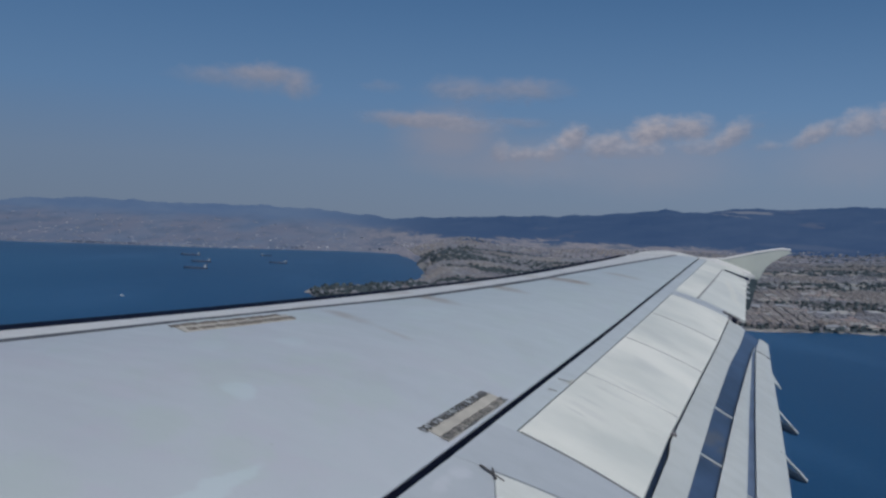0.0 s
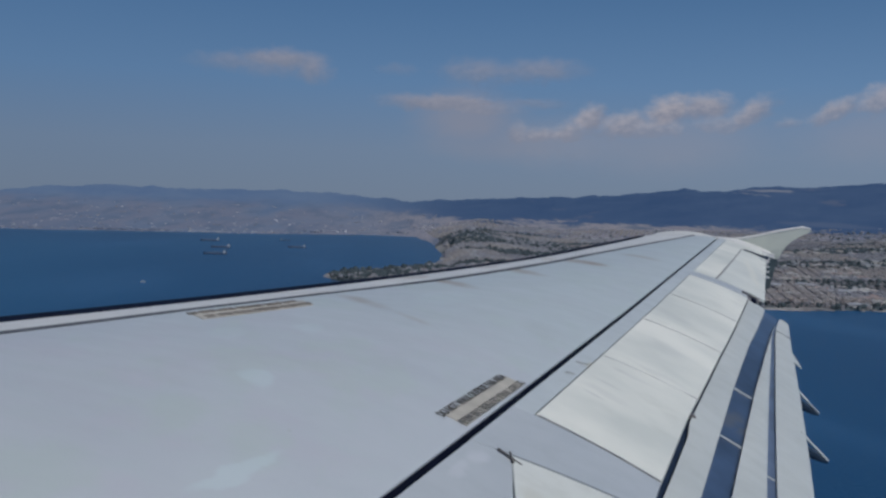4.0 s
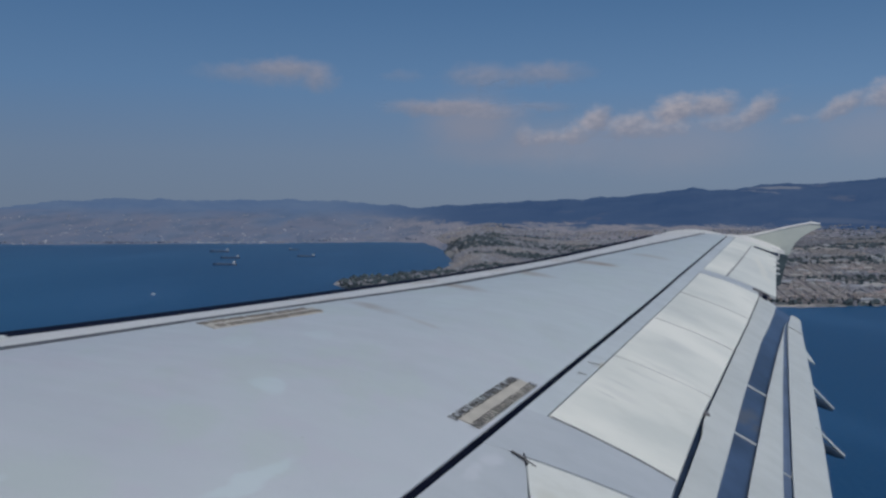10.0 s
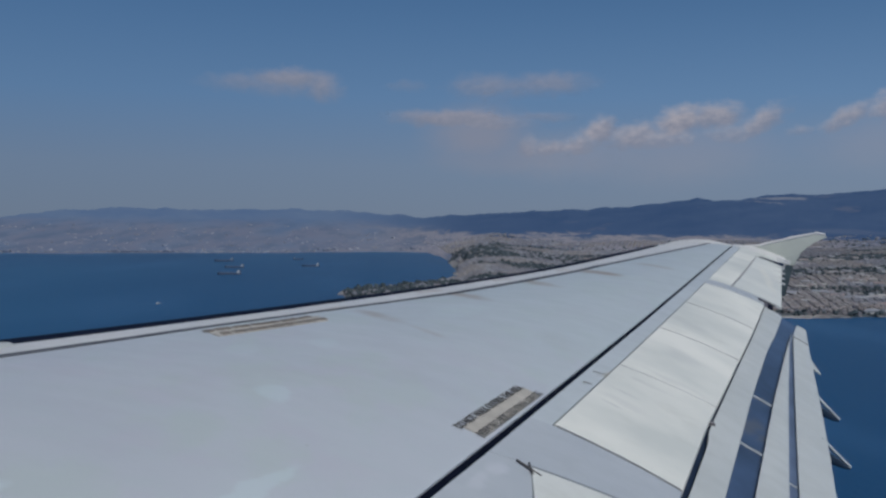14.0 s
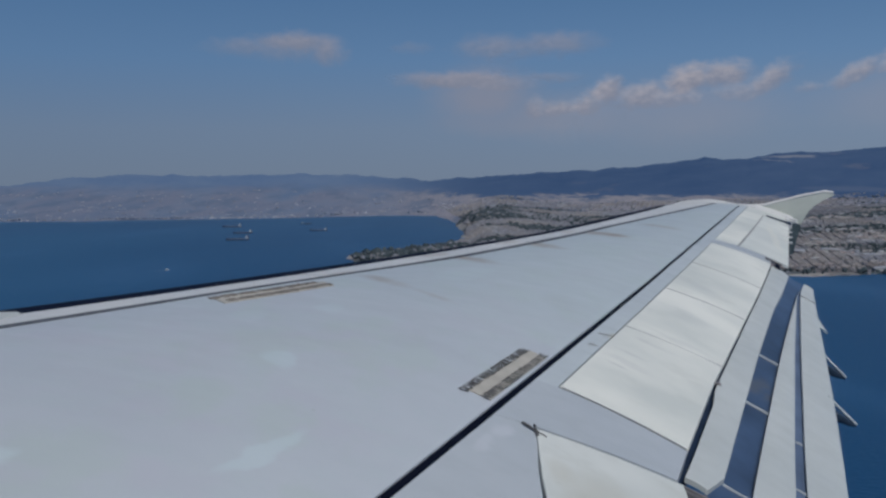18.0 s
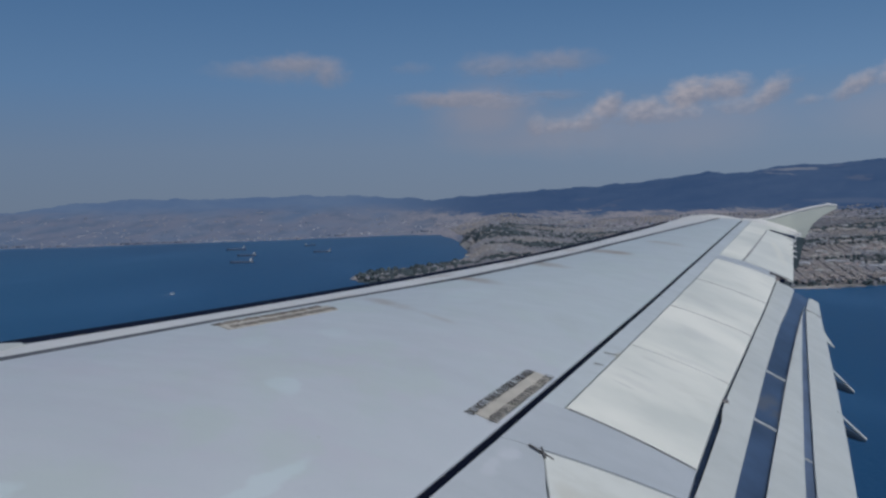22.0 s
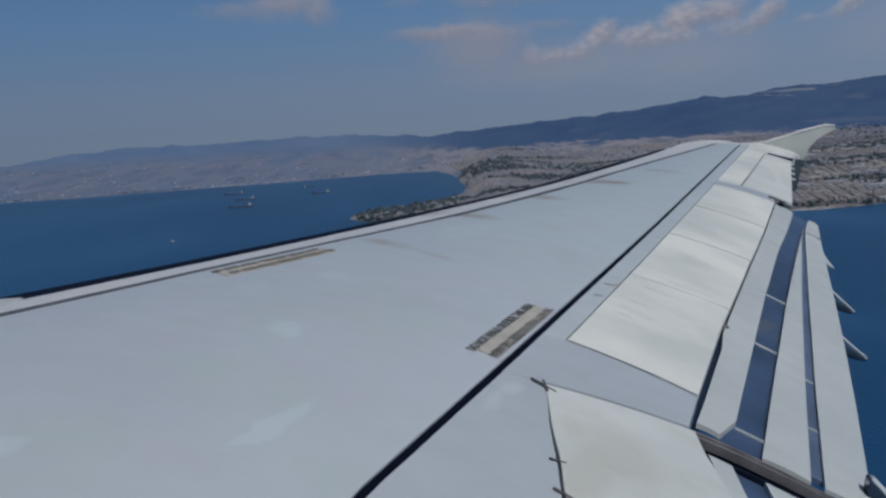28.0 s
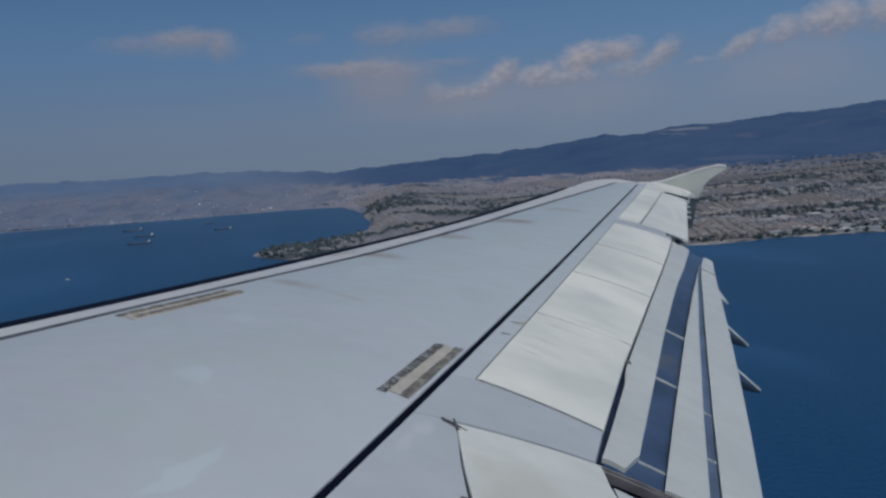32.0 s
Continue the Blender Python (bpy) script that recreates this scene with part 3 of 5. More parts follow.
slab("aileron_joint", lambda v, k: wing(v, (0.769 + 0.043 * (v - 13.2) / 2.8) + k * 0.008, -0.004), span(13.24, 16.2, 14), span(0, 1, 2), 0.04, FAINT, airliner, "faded grey aileron hinge joint", 0.001)
slab("tip_cap", lambda v, k: wing(v, 0.78 + k * 0.25), span(16.2, TIP + 0.2, 5), span(0, 1, 6), 0.07, SPOILER, airliner, "pale wing tip cap", 0.01)
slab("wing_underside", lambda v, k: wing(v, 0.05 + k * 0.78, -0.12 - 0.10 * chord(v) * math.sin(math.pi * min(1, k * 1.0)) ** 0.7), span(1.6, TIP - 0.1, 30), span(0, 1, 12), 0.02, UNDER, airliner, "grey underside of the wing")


# ---- flaps: s is metres aft of the shroud line, sloping down by 20 degrees ----
def flap(v, s, up=0.0):
    b = wing(v, 0.87)
    return Vector((b.x + s, v, b.z - 0.02 - math.tan(radians(20)) * s + up))


def f1(v):
    return table(v, (6.6, -0.045), (7.0, -0.03), (8.0, -0.008), (8.06, -0.032), (10, 0.052), (11.4, 0.118), (12.9, 0.172), (13.2, 0.18))


def f2(v):
    return table(v, (6.6, 0.155), (7.3, 0.17), (9.5, 0.22), (11.2, 0.285), (11.93, 0.34), (13.1, 0.395))


def f3(v):
    return table(v, (6.6, 0.33), (7.6, 0.35), (9.6, 0.40), (11.2, 0.46), (12.2, 0.505), (12.6, 0.535), (13.2, 0.565))


def f4(v):
    return max(f3(v) + 0.004, table(v, (6.6, 0.61), (7.9, 0.57), (9.9, 0.53), (11.7, 0.51), (13.2, 0.5)))


def f5(v):
    return max(f4(v) + 0.012, table(v, (6.6, 0.69), (8.0, 0.64), (10, 0.59), (12, 0.55), (13.2, 0.54)))


def f6(v):
    return table(v, (6.6, 0.97), (8.1, 0.93), (9.1, 0.895), (10.4, 0.835), (12.2, 0.735), (13.1, 0.70))


outer_flap = tagged(new("outboard_flap"), "pale double-slotted outboard flap, extended")
outer_flap.parent = airliner


def strip(name, lo, hi, va, vb, mat, parent, label, up=0.0, th=0.03, bulge=0.0, n=26):
    slab(name, lambda v, k: flap(v, lo(v) + k * (hi(v) - lo(v)), up + bulge * (1 - (2 * k - 1) ** 2)), span(va, vb, n), span(0, 1, 5), th, mat, parent, label, 0.003)


# dark strip stands for the shade down in the slot
strip("shroud_slot", lambda v: f1(v) - 0.07, lambda v: f1(v) + 0.01, 6.62, 12.93, SLOT, outer_flap, "dark strip for the shaded slot behind the spoilers", -0.05)
strip("vane", f1, lambda v: f2(v) - 0.07 * max(0, (6.76 - v) / 0.1), 6.66, 13.06, FLAP, outer_flap, "pale forward flap vane", 0.0, 0.03, 0.006)
strip("slot_floor", lambda v: f2(v) - 0.06, lambda v: f3(v) + 0.01, 6.64, 13.12, METAL, outer_flap, "blue-grey metal slot floor", -0.03)
strip("flap_body", f3, f4, 6.63, 12.5, FLAP, outer_flap, "pale main flap surface", 0.0, 0.04, 0.008)
strip("aft_slot_floor", lambda v: f4(v) - 0.01, lambda v: f5(v) + 0.01, 6.75, 12.5, DULL, outer_flap, "blue-grey metal aft slot", -0.025)
strip("aft_tab", lambda v: f5(v) + 0.01 * max(0, v - 12.5), f6, 6.63, 13.06, FLAP, outer_flap, "pale trailing flap tab", 0.0, 0.025, 0.006)
for v in (6.87, 8.33, 9.55):
    slab("slot_bracket", lambda b, k: flap(v + b, f2(v) + k * (f3(v) - f2(v)), -0.018), span(-0.0028, 0.0028, 2), span(0, 1, 3), 0.02, BRACKET, outer_flap, "thin pale bracket across the slot", 0.002)
for v in (7.35, 8.1):
    slab("slot_bracket", lambda b, k: flap(v + b, f4(v) + k * (f5(v) - f4(v)), -0.015), span(-0.003, 0.003, 2), span(0, 1, 3), 0.02, BRACKET, outer_flap, "", 0.002)
slab("tab_joint", lambda b, k: flap(12.36 + b, f5(12.36) + 0.01 + k * (f6(12.36) - f5(12.36) - 0.02), 0.010), span(-0.006, 0.006, 2), span(0, 1, 3), 0.008, LINE, outer_flap, "dark joint in the tab", 0.001)
slab("tab_tail", lambda b, k: flap(11.72 - b * (1 - 0.15 * k) - 0.10 * k, f6(11.72 - b) - 0.01 + k * 0.10 * (0.25 + 0.75 * (b + 0.2) / 0.4), -0.004), span(-0.2, 0.2, 4), span(0, 1, 3), 0.015, FLAP, outer_flap, "small pale pointed tail at the edge of the tab", 0.003)
rod_place = flap(8.30, f1(8.30) - 0.016, 0.012)
slab("stop_bracket", lambda b, k: rod_place + Vector((-0.02 + 0.05 * k, b, -0.008 * k)), span(-0.035, 0.03, 2), span(0, 1, 2), 0.02, TRACK, outer_flap, "small dark metal stop in the slot", 0.003)

# inboard flap, beyond the track
inner_flap = tagged(new("inboard_flap"), "pale inboard flap, extended")
inner_flap.parent = airliner


def inner(v, s, up=0.0):
    b = wing(6.45, 0.87)
    d = 6.45 - v
    return Vector((b.x + 0.10 * d + s, v, b.z - 0.03 - math.tan(radians(20)) * s - 0.16 * d + up))


for nm, lo, hi, mat, up, lab in (("vane", 0.03, 0.16, FLAP, 0, "pale forward vane"), ("slot_floor", 0.15, 0.36, METAL, -0.03, "blue-grey metal slot floor"), ("flap_body", 0.34, 1.05, FLAP, 0, "pale main flap surface")):
    slab(nm, lambda v, k: inner(v, lo + k * (hi - lo), up), span(2.0, 6.40, 14), span(0, 1, 5), 0.03, mat, inner_flap, lab, 0.003)

# flap track between the two flaps
track = tagged(new("flap_track"), "bare metal flap track with rails")
track.parent = airliner
# the first plate is dark for the shade in the gap beneath the rails
for dv, w, mat, up in ((0.0, 0.15, EDGE, -0.07), (-0.030, 0.020, TRACK, 0.0), (0.006, 0.016, BRACKET, -0.01), (0.034, 0.022, TRACK, 0.004), (0.066, 0.012, UNDER, -0.02)):
    slab("rail", lambda b, k: Vector((3.74 + 1.0 * k, 6.53 + (dv + b) * (0.82 - 0.3 * k), -0.335 - 0.29 * k - 0.083 * k * k + up)), span(-w / 2, w / 2, 2), span(0, 1, 8), 0.05, mat, track, "", 0.004)


def rod(name, p, q, r, mat, parent, label=""):
    p, q = Vector(p), Vector(q)
    bm = bmesh.new()
    bmesh.ops.create_cone(bm, cap_ends=True, segments=8, radius1=r, radius2=r * 0.7, depth=(q - p).length)
    bmesh.ops.transform(bm, matrix=Matrix.Translation((p + q) / 2) @ (q - p).to_track_quat("Z", "Y").to_matrix().to_4x4(), verts=bm.verts)
    return part(name, bm, mat, parent, label)


def fairing(v, u0, z0, length, drop, depth, width, label, back=0.22):
    """A tapered boat-shaped tail that sticks out behind the flap."""
    bm = bmesh.new()
    rings, seg = [], 12
    for i in range(9):
        k = i / 8
        w = width * (1 - k) ** 0.8 + 0.004
        d = depth * (1 - k) ** 0.7 + 0.01
        ring = []
        for j in range(seg):
            a = 2 * math.pi * j / seg
            zz = math.sin(a)
            ring.append(bm.verts.new((u0 - back + (length + back) * k, v + w * 0.5 * math.cos(a), z0 - drop * k + (0.02 if zz > 0 else d) * zz + 0.05 * (1 - k))))
        rings.append(ring)
    for a, b in zip(rings, rings[1:]):
        for j in range(seg):
            bm.faces.new((a[j], a[(j + 1) % seg], b[(j + 1) % seg], b[j]))
    bm.faces.new(rings[0])
    bm.faces.new(rings[-1])
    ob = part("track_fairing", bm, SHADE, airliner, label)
    # the sunlit top edge is laid on as a pale rod
    rod("lit_ridge", (u0 - (0.05 if back > 0.1 else 0.03), v, z0 + 0.05), (u0 + length, v, z0 - drop + 0.012), 0.014 if back > 0.1 else 0.030, BRACKET, ob, "pale rod for the sunlit top edge")
    return ob


fairing(10.6, 5.75, -0.47, 0.23, 0.16, 0.11, 0.08, "dark flap-track fairing tail")
fairing(9.4, 5.46, -0.55, 0.23, 0.15, 0.11, 0.08, "dark flap-track fairing tail")
fairing(6.8, 4.80, -0.63, 0.28, 0.20, 0.12, 0.08, "dark flap-track fairing tail", 0.03)


# wing-tip fence
def fence(up):
    bm = bmesh.new()
    outline = ((6.06, 0.16), (6.34, 0.215), (6.62, 0.295), (7.02, 0.475), (7.42, 0.635), (7.52, 0.642), (7.61, 0.612), (7.45, 0.52), (7.33, 0.41), (7.25, 0.30), (7.215, 0.19), (7.20, 0.08), (6.80, 0.06)) if up else ((6.80, 0.062), (7.19, 0.078), (7.18, -0.40), (7.13, -0.43), (6.98, -0.16))
    faces = []
    for dv in (-0.02, 0.02):
        faces.append(bm.faces.new([bm.verts.new((u, 16.93 + dv + 0.10 * max(0, z - 0.2), z)) for u, z in outline]))
    n = len(outline)
    bm.verts.ensure_lookup_table()
    for k in range(n):
        bm.faces.new((bm.verts[k], bm.verts[(k + 1) % n], bm.verts[n + (k + 1) % n], bm.verts[n + k]))
    bmesh.ops.bevel(bm, geom=[e for e in bm.edges], offset=0.008, segments=2, affect="EDGES")
    return part("wingtip_fence" if up else "lower_fence", bm, FENCE if up else UNDER, airliner, "cream wing-tip fence, swept up and back" if up else "lower half of the wing-tip fence, darkened as in shade")


tip_fence = fence(True)
fence(False)
# light on the fence's front edge is laid on as pale rods
for a, b in (((6.10, 0.195), (6.34, 0.215)), ((6.34, 0.215), (6.62, 0.295)), ((6.62, 0.295), (7.02, 0.475)), ((7.02, 0.475), (7.42, 0.635)), ((7.42, 0.635), (7.56, 0.642))):
    rod("leading_rim", (a[0], 16.92 + 0.10 * max(0, a[1] - 0.2), a[1] + 0.006), (b[0] + 0.01, 16.92 + 0.10 * max(0, b[1] - 0.2), b[1] + 0.006), 0.024, SLAT, tip_fence, "pale rod for the lit leading rim of the fence")
# root of the fence, blended into the tip
slab("fence_root", lambda v, k: wing(v, 0.74 + k * 0.31, 0.03 * ((v - 16.6) / 0.32) ** 2), span(16.6, 16.92, 4), span(0, 1, 6), 0.08, SLAT, airliner, "cream fairing at the foot of the fence", 0.01)
slab("fence_root", lambda v, k: wing(v, 0.60 + k * 0.145, 0.03 * ((v - 16.6) / 0.32) ** 2 * k), span(16.743, 16.92, 4), span(0, 1, 6), 0.07, SLAT, airliner, "cream fairing ahead of the fence", 0.004)


for v in (14.75, 15.15, 15.55, 15.95):
    p = wing(v, 1.0)
    rod("static_wick", p + Vector((-0.10, 0, 0.012)), p + Vector((0.07, 0.0, -0.005)), 0.016, SLAT, airliner, "thin pale static wick")
for v in (16.5, 16.72):
    p = wing(v, 1.04, 0.01)
    rod("static_wick", p + Vector((-0.12, 0, 0.02)), p + Vector((0.08, 0.0, 0.0)), 0.022, SLAT, airliner, "thin pale static wick")
for z in (-0.10, -0.24, -0.36):
    rod("static_wick", (7.17, 16.93, z), (7.31, 16.93, z - 0.01), 0.008, EDGE, airliner, "thin dark static wick")

# raised dark wedge painted as the shade of the gap below the fence
slab("tip_gap_shade", lambda k, b: wing(16.19 + (0.02 + 0.03 * k + 0.20 * k ** 3) * b, 0.84 + 0.19 * k, 0.013), span(0, 1, 10), span(0, 1, 2), 0.01, SLOT, airliner, "dark plate for the shaded gap under the foot of the fence", 0.001)

# smears of sealant at the corner of the inboard spoiler, and a dark hinge by the flap's end
for (u0, v0), (u1, v1), w in (((2.84, 6.37), (2.97, 6.31), 0.008), ((2.925, 6.29), (2.905, 6.40), 0.007), ((2.92, 5.665), (3.0, 5.68), 0.003), ((2.935, 5.45), (3.045, 5.42), 0.009), ((2.995, 5.44), (3.005, 5.20), 0.004), ((3.02, 5.43), (3.025, 5.22), 0.004), ((3.05, 5.40), (3.075, 5.36), 0.004), ((3.36, 8.215), (3.455, 8.255), 0.0025), ((3.275, 7.93), (3.335, 7.945), 0.0022)):
    d = Vector((u1 - u0, v1 - v0, 0))
    nrm = Vector((-d.y, d.x, 0)).normalized() * w
    slab("sealant_smear", lambda b, k: wing(v0 + k * d.y + b * nrm.y * (1 - 0.6 * k), (u0 + k * d.x + b * nrm.x * (1 - 0.6 * k) - 0.484 * (v0 + k * d.y + b * nrm.y * (1 - 0.6 * k) - KINK)) / chord(v0 + k * d.y + b * nrm.y * (1 - 0.6 * k)), 0.012), span(-1, 1, 2), span(0, 1, 4), 0.006, SOOT if w > 0.0026 else PALE_JOINT, airliner, "dark smear of sealant", 0.001)
slab("hinge_recess", lambda v, k: wing(v, 0.945 + k * 0.022, -0.012), span(13.02, 13.2, 3), span(0, 1, 3), 0.05, EDGE, airliner, "dark recess at the end of the flap", 0.003)
rod("hinge_arm", wing(13.05, 0.90, 0.012), wing(13.12, 0.975, 0.004), 0.014, TRACK, airliner, "rusty brown hinge arm")

# ---- markings on the skin ----
def skin_frame(p, q):
    """A frame on the skin at p whose x runs to q and whose z leaves the skin."""
    x = (q - p).normalized()
    z = Vector((0.03, -0.02, 1)).normalized()
    y = z.cross(x).normalized()
    z = x.cross(y)
    return Matrix(((x.x, y.x, z.x, p.x), (x.y, y.y, z.y, p.y), (x.z, y.z, z.z, p.z), (0, 0, 0, 1)))


def on_skin(u, v, up=0.004):
    xi = (u - 0.484 * (v - KINK)) / chord(v)
    return wing(v, xi, up)


def lerp2(c, a, b):
    """c: four corners (u, v): row start, row end, lower end, lower start."""
    top = [c[0][k] + (c[1][k] - c[0][k]) * a for k in (0, 1)]
    low = [c[3][k] + (c[2][k] - c[3][k]) * a for k in (0, 1)]
    return [top[k] + (low[k] - top[k]) * b for k in (0, 1)]


def film(name, c, a0, a1, b0, b1, up, mat, parent, label=""):
    return slab(name, lambda a, b: on_skin(*lerp2(c, a, b), up), span(a0, a1, max(2, int((a1 - a0) * 12))), span(b0, b1, 3), 0.003, mat, parent, label, 0.0005, 0.01)


WALK = ((2.497, 6.510), (2.832, 7.452), (2.987, 7.415), (2.660, 6.470))
mark = tagged(new("walk_marking"), "black warning lettering on a worn tan film")
mark.parent = airliner
film("tan_film", WALK, 0.03, 0.99, 0.22, 0.99, 0.004, TAN, mark, "worn tan marking film")


def lettering(words, start, end, ink, bold):
    """One row of letters on the skin from start to end, its foot on that line."""
    font = bpy.data.curves.new("warning_text", "FONT")
    font.body, font.size, font.extrude, font.align_x, font.align_y = words, 0.078, 0.0006, "LEFT", "BOTTOM"
    font.offset = bold
    font.materials.append(ink)
    ob = new("warning_text", font)
    bpy.context.view_layer.update()
    p, q = on_skin(*start, 0.010), on_skin(*end, 0.010)
    wide = (q - p).length / max(ob.dimensions.x, 0.1)
    ob.parent = mark
    ob.matrix_local = skin_frame(p, q) @ Matrix.Diagonal((wide, 0.98, 1, 1))
    return ob


# the same words twice: once to be read from the wing's root, once upside down to be read from the rear
lettering("DO NOT WALK OUTSIDE THIS AREA", (2.556, 6.484), (2.884, 7.410), INK, 0.0024)
lettering("DO NOT WALK OUTSIDE THIS AREA", (2.926, 7.424), (2.601, 6.498), FADED, 0.0012)
FORE = ((0.863, 7.340), (1.389, 8.322), (1.532, 8.130), (1.020, 7.172))
mark2 = tagged(new("slat_marking"), "faded yellow film with brown lettering bars")
mark2.parent = airliner
film("yellow_film", FORE, 0.03, 0.98, 0.24, 0.98, 0.004, YELLOW, mark2, "faded yellow marking film")
ink_rng = random.Random(5)
for b0, b1, lo, hi in ((0.04, 0.40, 0.0, 0.93), (0.56, 0.94, 0.07, 1.0)):
    for a, b in ((0.01, 0.095), (0.11, 0.235), (0.25, 0.41), (0.425, 0.67), (0.685, 0.84), (0.855, 0.99)):
        k, b = lo + (hi - lo) * a, lo + (hi - lo) * b
        while k < b - 0.010:
            w = ink_rng.uniform(0.016, 0.024)
            film("ink_bar", FORE, k, min(b, k + w), b0 + ink_rng.uniform(0, 0.08), b1 - ink_rng.uniform(0, 0.08), 0.0075, BROWN, mark2)
            k += w + ink_rng.uniform(0.003, 0.006)

# ---- sea, land and mountains ----
H = 100.0


def polar(az, r, z=0.0):
    return (r * math.sin(radians(az)), r * math.cos(radians(az)), z)


def ring_mesh(name, radii, mat, z):
    seg, verts, faces = 96, [], []
    for r in radii:
        verts += [polar(360 * k / seg, r, z) for k in range(seg)]
    for i in range(len(radii) - 1):
        for k in range(seg):
            faces.append((i * seg + k, i * seg + (k + 1) % seg, (i + 1) * seg + (k + 1) % seg, (i + 1) * seg + k))
    verts.append((0, 0, z))
    faces += [(len(verts) - 1, (k + 1) % seg, k) for k in range(seg)]
    return mesh_object(name, verts, faces, mat)


water = tagged(ring_mesh("water", (60, 300, 900, 2000, 3500, 4950), SEA, 0.0), "deep blue sea with fine chop", "sea", kind="structure")

COAST = ((-60, 3600), (-40, 3400), (-24.8, 3320), (-21.9, 3215), (-19, 3280), (-12.7, 3270), (-9.5, 3310), (-7.8, 3370), (-4.5, 3500), (-1.15, 3440),
         (0.03, 2740), (0.36, 2260), (0.42, 1880), (-0.84, 1705), (-2.9, 1580), (-4.9, 1515), (-6.2, 1462), (-6.6, 1371), (-6.2, 1300), (-4.9, 1262),
         (-2.9, 1240), (3.9, 1180), (10.5, 1120), (19, 1120), (21.4, 1149), (24.8, 1185), (29.6, 1228), (45, 1350), (60, 1500))
poly = np.array([polar(a, r)[:2] for a, r in COAST] + [polar(60, 6500)[:2], polar(0, 9000)[:2], polar(-60, 6500)[:2]])


def inside(x, y):
    hit = np.zeros(x.shape, bool)
    for (x0, y0), (x1, y1) in zip(poly, np.roll(poly, -1, 0)):
        if y0 == y1:
            continue
        cross = ((y0 > y) != (y1 > y)) & (x < (x1 - x0) * (y - y0) / (y1 - y0) + x0)
        hit ^= cross
    return hit


def shore(x, y):
    """Metres from the coast line."""
    best = np.full(x.shape, 1e9)
    for (x0, y0), (x1, y1) in zip(poly[:29], poly[1:29]):
        dx, dy = x1 - x0, y1 - y0
        t = np.clip(((x - x0) * dx + (y - y0) * dy) / (dx * dx + dy * dy), 0, 1)
        best = np.minimum(best, np.hypot(x - x0 - t * dx, y - y0 - t * dy))
    return best


def hash_noise(x, y, seed):
    """Smooth value noise on a unit grid."""
    rng = np.random.RandomState(seed)
    g = rng.rand(256, 256)
    xi, yi = np.floor(x).astype(int), np.floor(y).astype(int)
    fx, fy = x - xi, y - yi
    fx, fy = fx * fx * (3 - 2 * fx), fy * fy * (3 - 2 * fy)
    a, b = g[xi % 256, yi % 256], g[(xi + 1) % 256, yi % 256]
    c, d = g[xi % 256, (yi + 1) % 256], g[(xi + 1) % 256, (yi + 1) % 256]
    return a + (b - a) * fx + (c - a) * fy + (a - b - c + d) * fx * fy


def fractal(x, y, seed, octaves=5):
    s, amp = 0, 0.5
    for k in range(octaves):
        s = s + amp * (hash_noise(x * 2 ** k, y * 2 ** k, seed + k) - 0.5)
        amp *= 0.5
    return s


RIDGE = ((-70, 0.4), (-40, 0.3), (-24.7, 0.27), (-22.2, 0.6), (-18.9, 0.83), (-15.9, 0.76), (-12.7, 0.84), (-8.8, 0.85), (-5.5, 0.7), (-1.4, 0.43), (0.6, 0.6), (5.6, 0.84), (10.6, 1.14), (14.4, 1.61),
         (16.6, 1.55), (19.4, 1.89), (22.9, 1.94), (24.8, 2.09), (32, 2.5), (45, 2.4), (70, 1.8))
FOOT = ((-70, -0.1), (-24.7, -0.13), (-18.9, 0.0), (-6.2, -0.06), (-0.1, -0.55), (2.6, -0.42), (4.9, -0.69), (7.3, -0.9), (10.6, -0.78), (13.8, -0.66), (16.9, -0.68), (19.9, -0.5), (24.8, -0.27), (40, -0.2), (70, -0.2))


def land_height(az, r):
    foot_r = np.interp(az, (-3, 3), (4250, 3300))
    near_r = np.interp(az, (-1.5, 1.5), (3350, 1250))
    ef = np.interp(az, [p[0] for p in FOOT], [p[1] for p in FOOT])
    es = np.interp(az, [p[0] for p in RIDGE], [p[1] for p in RIDGE])
    zf = H + foot_r * np.tan(np.radians(ef))
    zs = H + 4700 * np.tan(np.radians(es))
    t = np.clip((r - near_r) / (foot_r - near_r), 0, 1)
    k = np.clip((r - foot_r) / (4700 - foot_r), 0, 1)
    x, y = r * np.sin(np.radians(az)), r * np.cos(np.radians(az))
    z = 2 + (zf - 2) * t ** 1.25 + (zs - zf) * (k * 0.45 + 0.55 * k * k * (3 - 2 * k))
    z += fractal(x / 260, y / 260, 11) * 26 * t * (1 - 0.5 * k) + fractal(x / 500, y / 420, 31, 6) * 75 * np.sin(np.pi * np.clip(k, 0, 1)) ** 0.8
    z += fractal(az * 1.1, r / 900, 51, 6) * 22 * k + fractal(az * 5.0, r / 300, 57, 4) * 7 * k
    return z, foot_r


AZ = np.concatenate([np.arange(-62, -34, 1.0), np.arange(-34, 36, 0.14), np.arange(36, 63, 1.0)])
RR = np.concatenate([np.geomspace(1080, 3200, 120), np.linspace(3215, 4850, 75)])
ga, gr = np.meshgrid(AZ, RR, indexing="ij")
gx, gy = gr * np.sin(np.radians(ga)), gr * np.cos(np.radians(ga))
jx, jy = gx + fractal(gx / 60, gy / 60, 5) * 40, gy + fractal(gx / 60, gy / 60, 8) * 40
gin = inside(jx, jy)
gz, gfoot = land_height(ga, gr)
gz = np.where(gin, gz * np.clip(0.4 + shore(jx, jy) / 60, 0, 1) + 0.5, -4.0)
gz[(gr > 4760)] -= 60
index = np.arange(ga.size).reshape(ga.shape)
quads = np.stack([index[:-1, :-1], index[1:, :-1], index[1:, 1:], index[:-1, 1:]], -1).reshape(-1, 4)
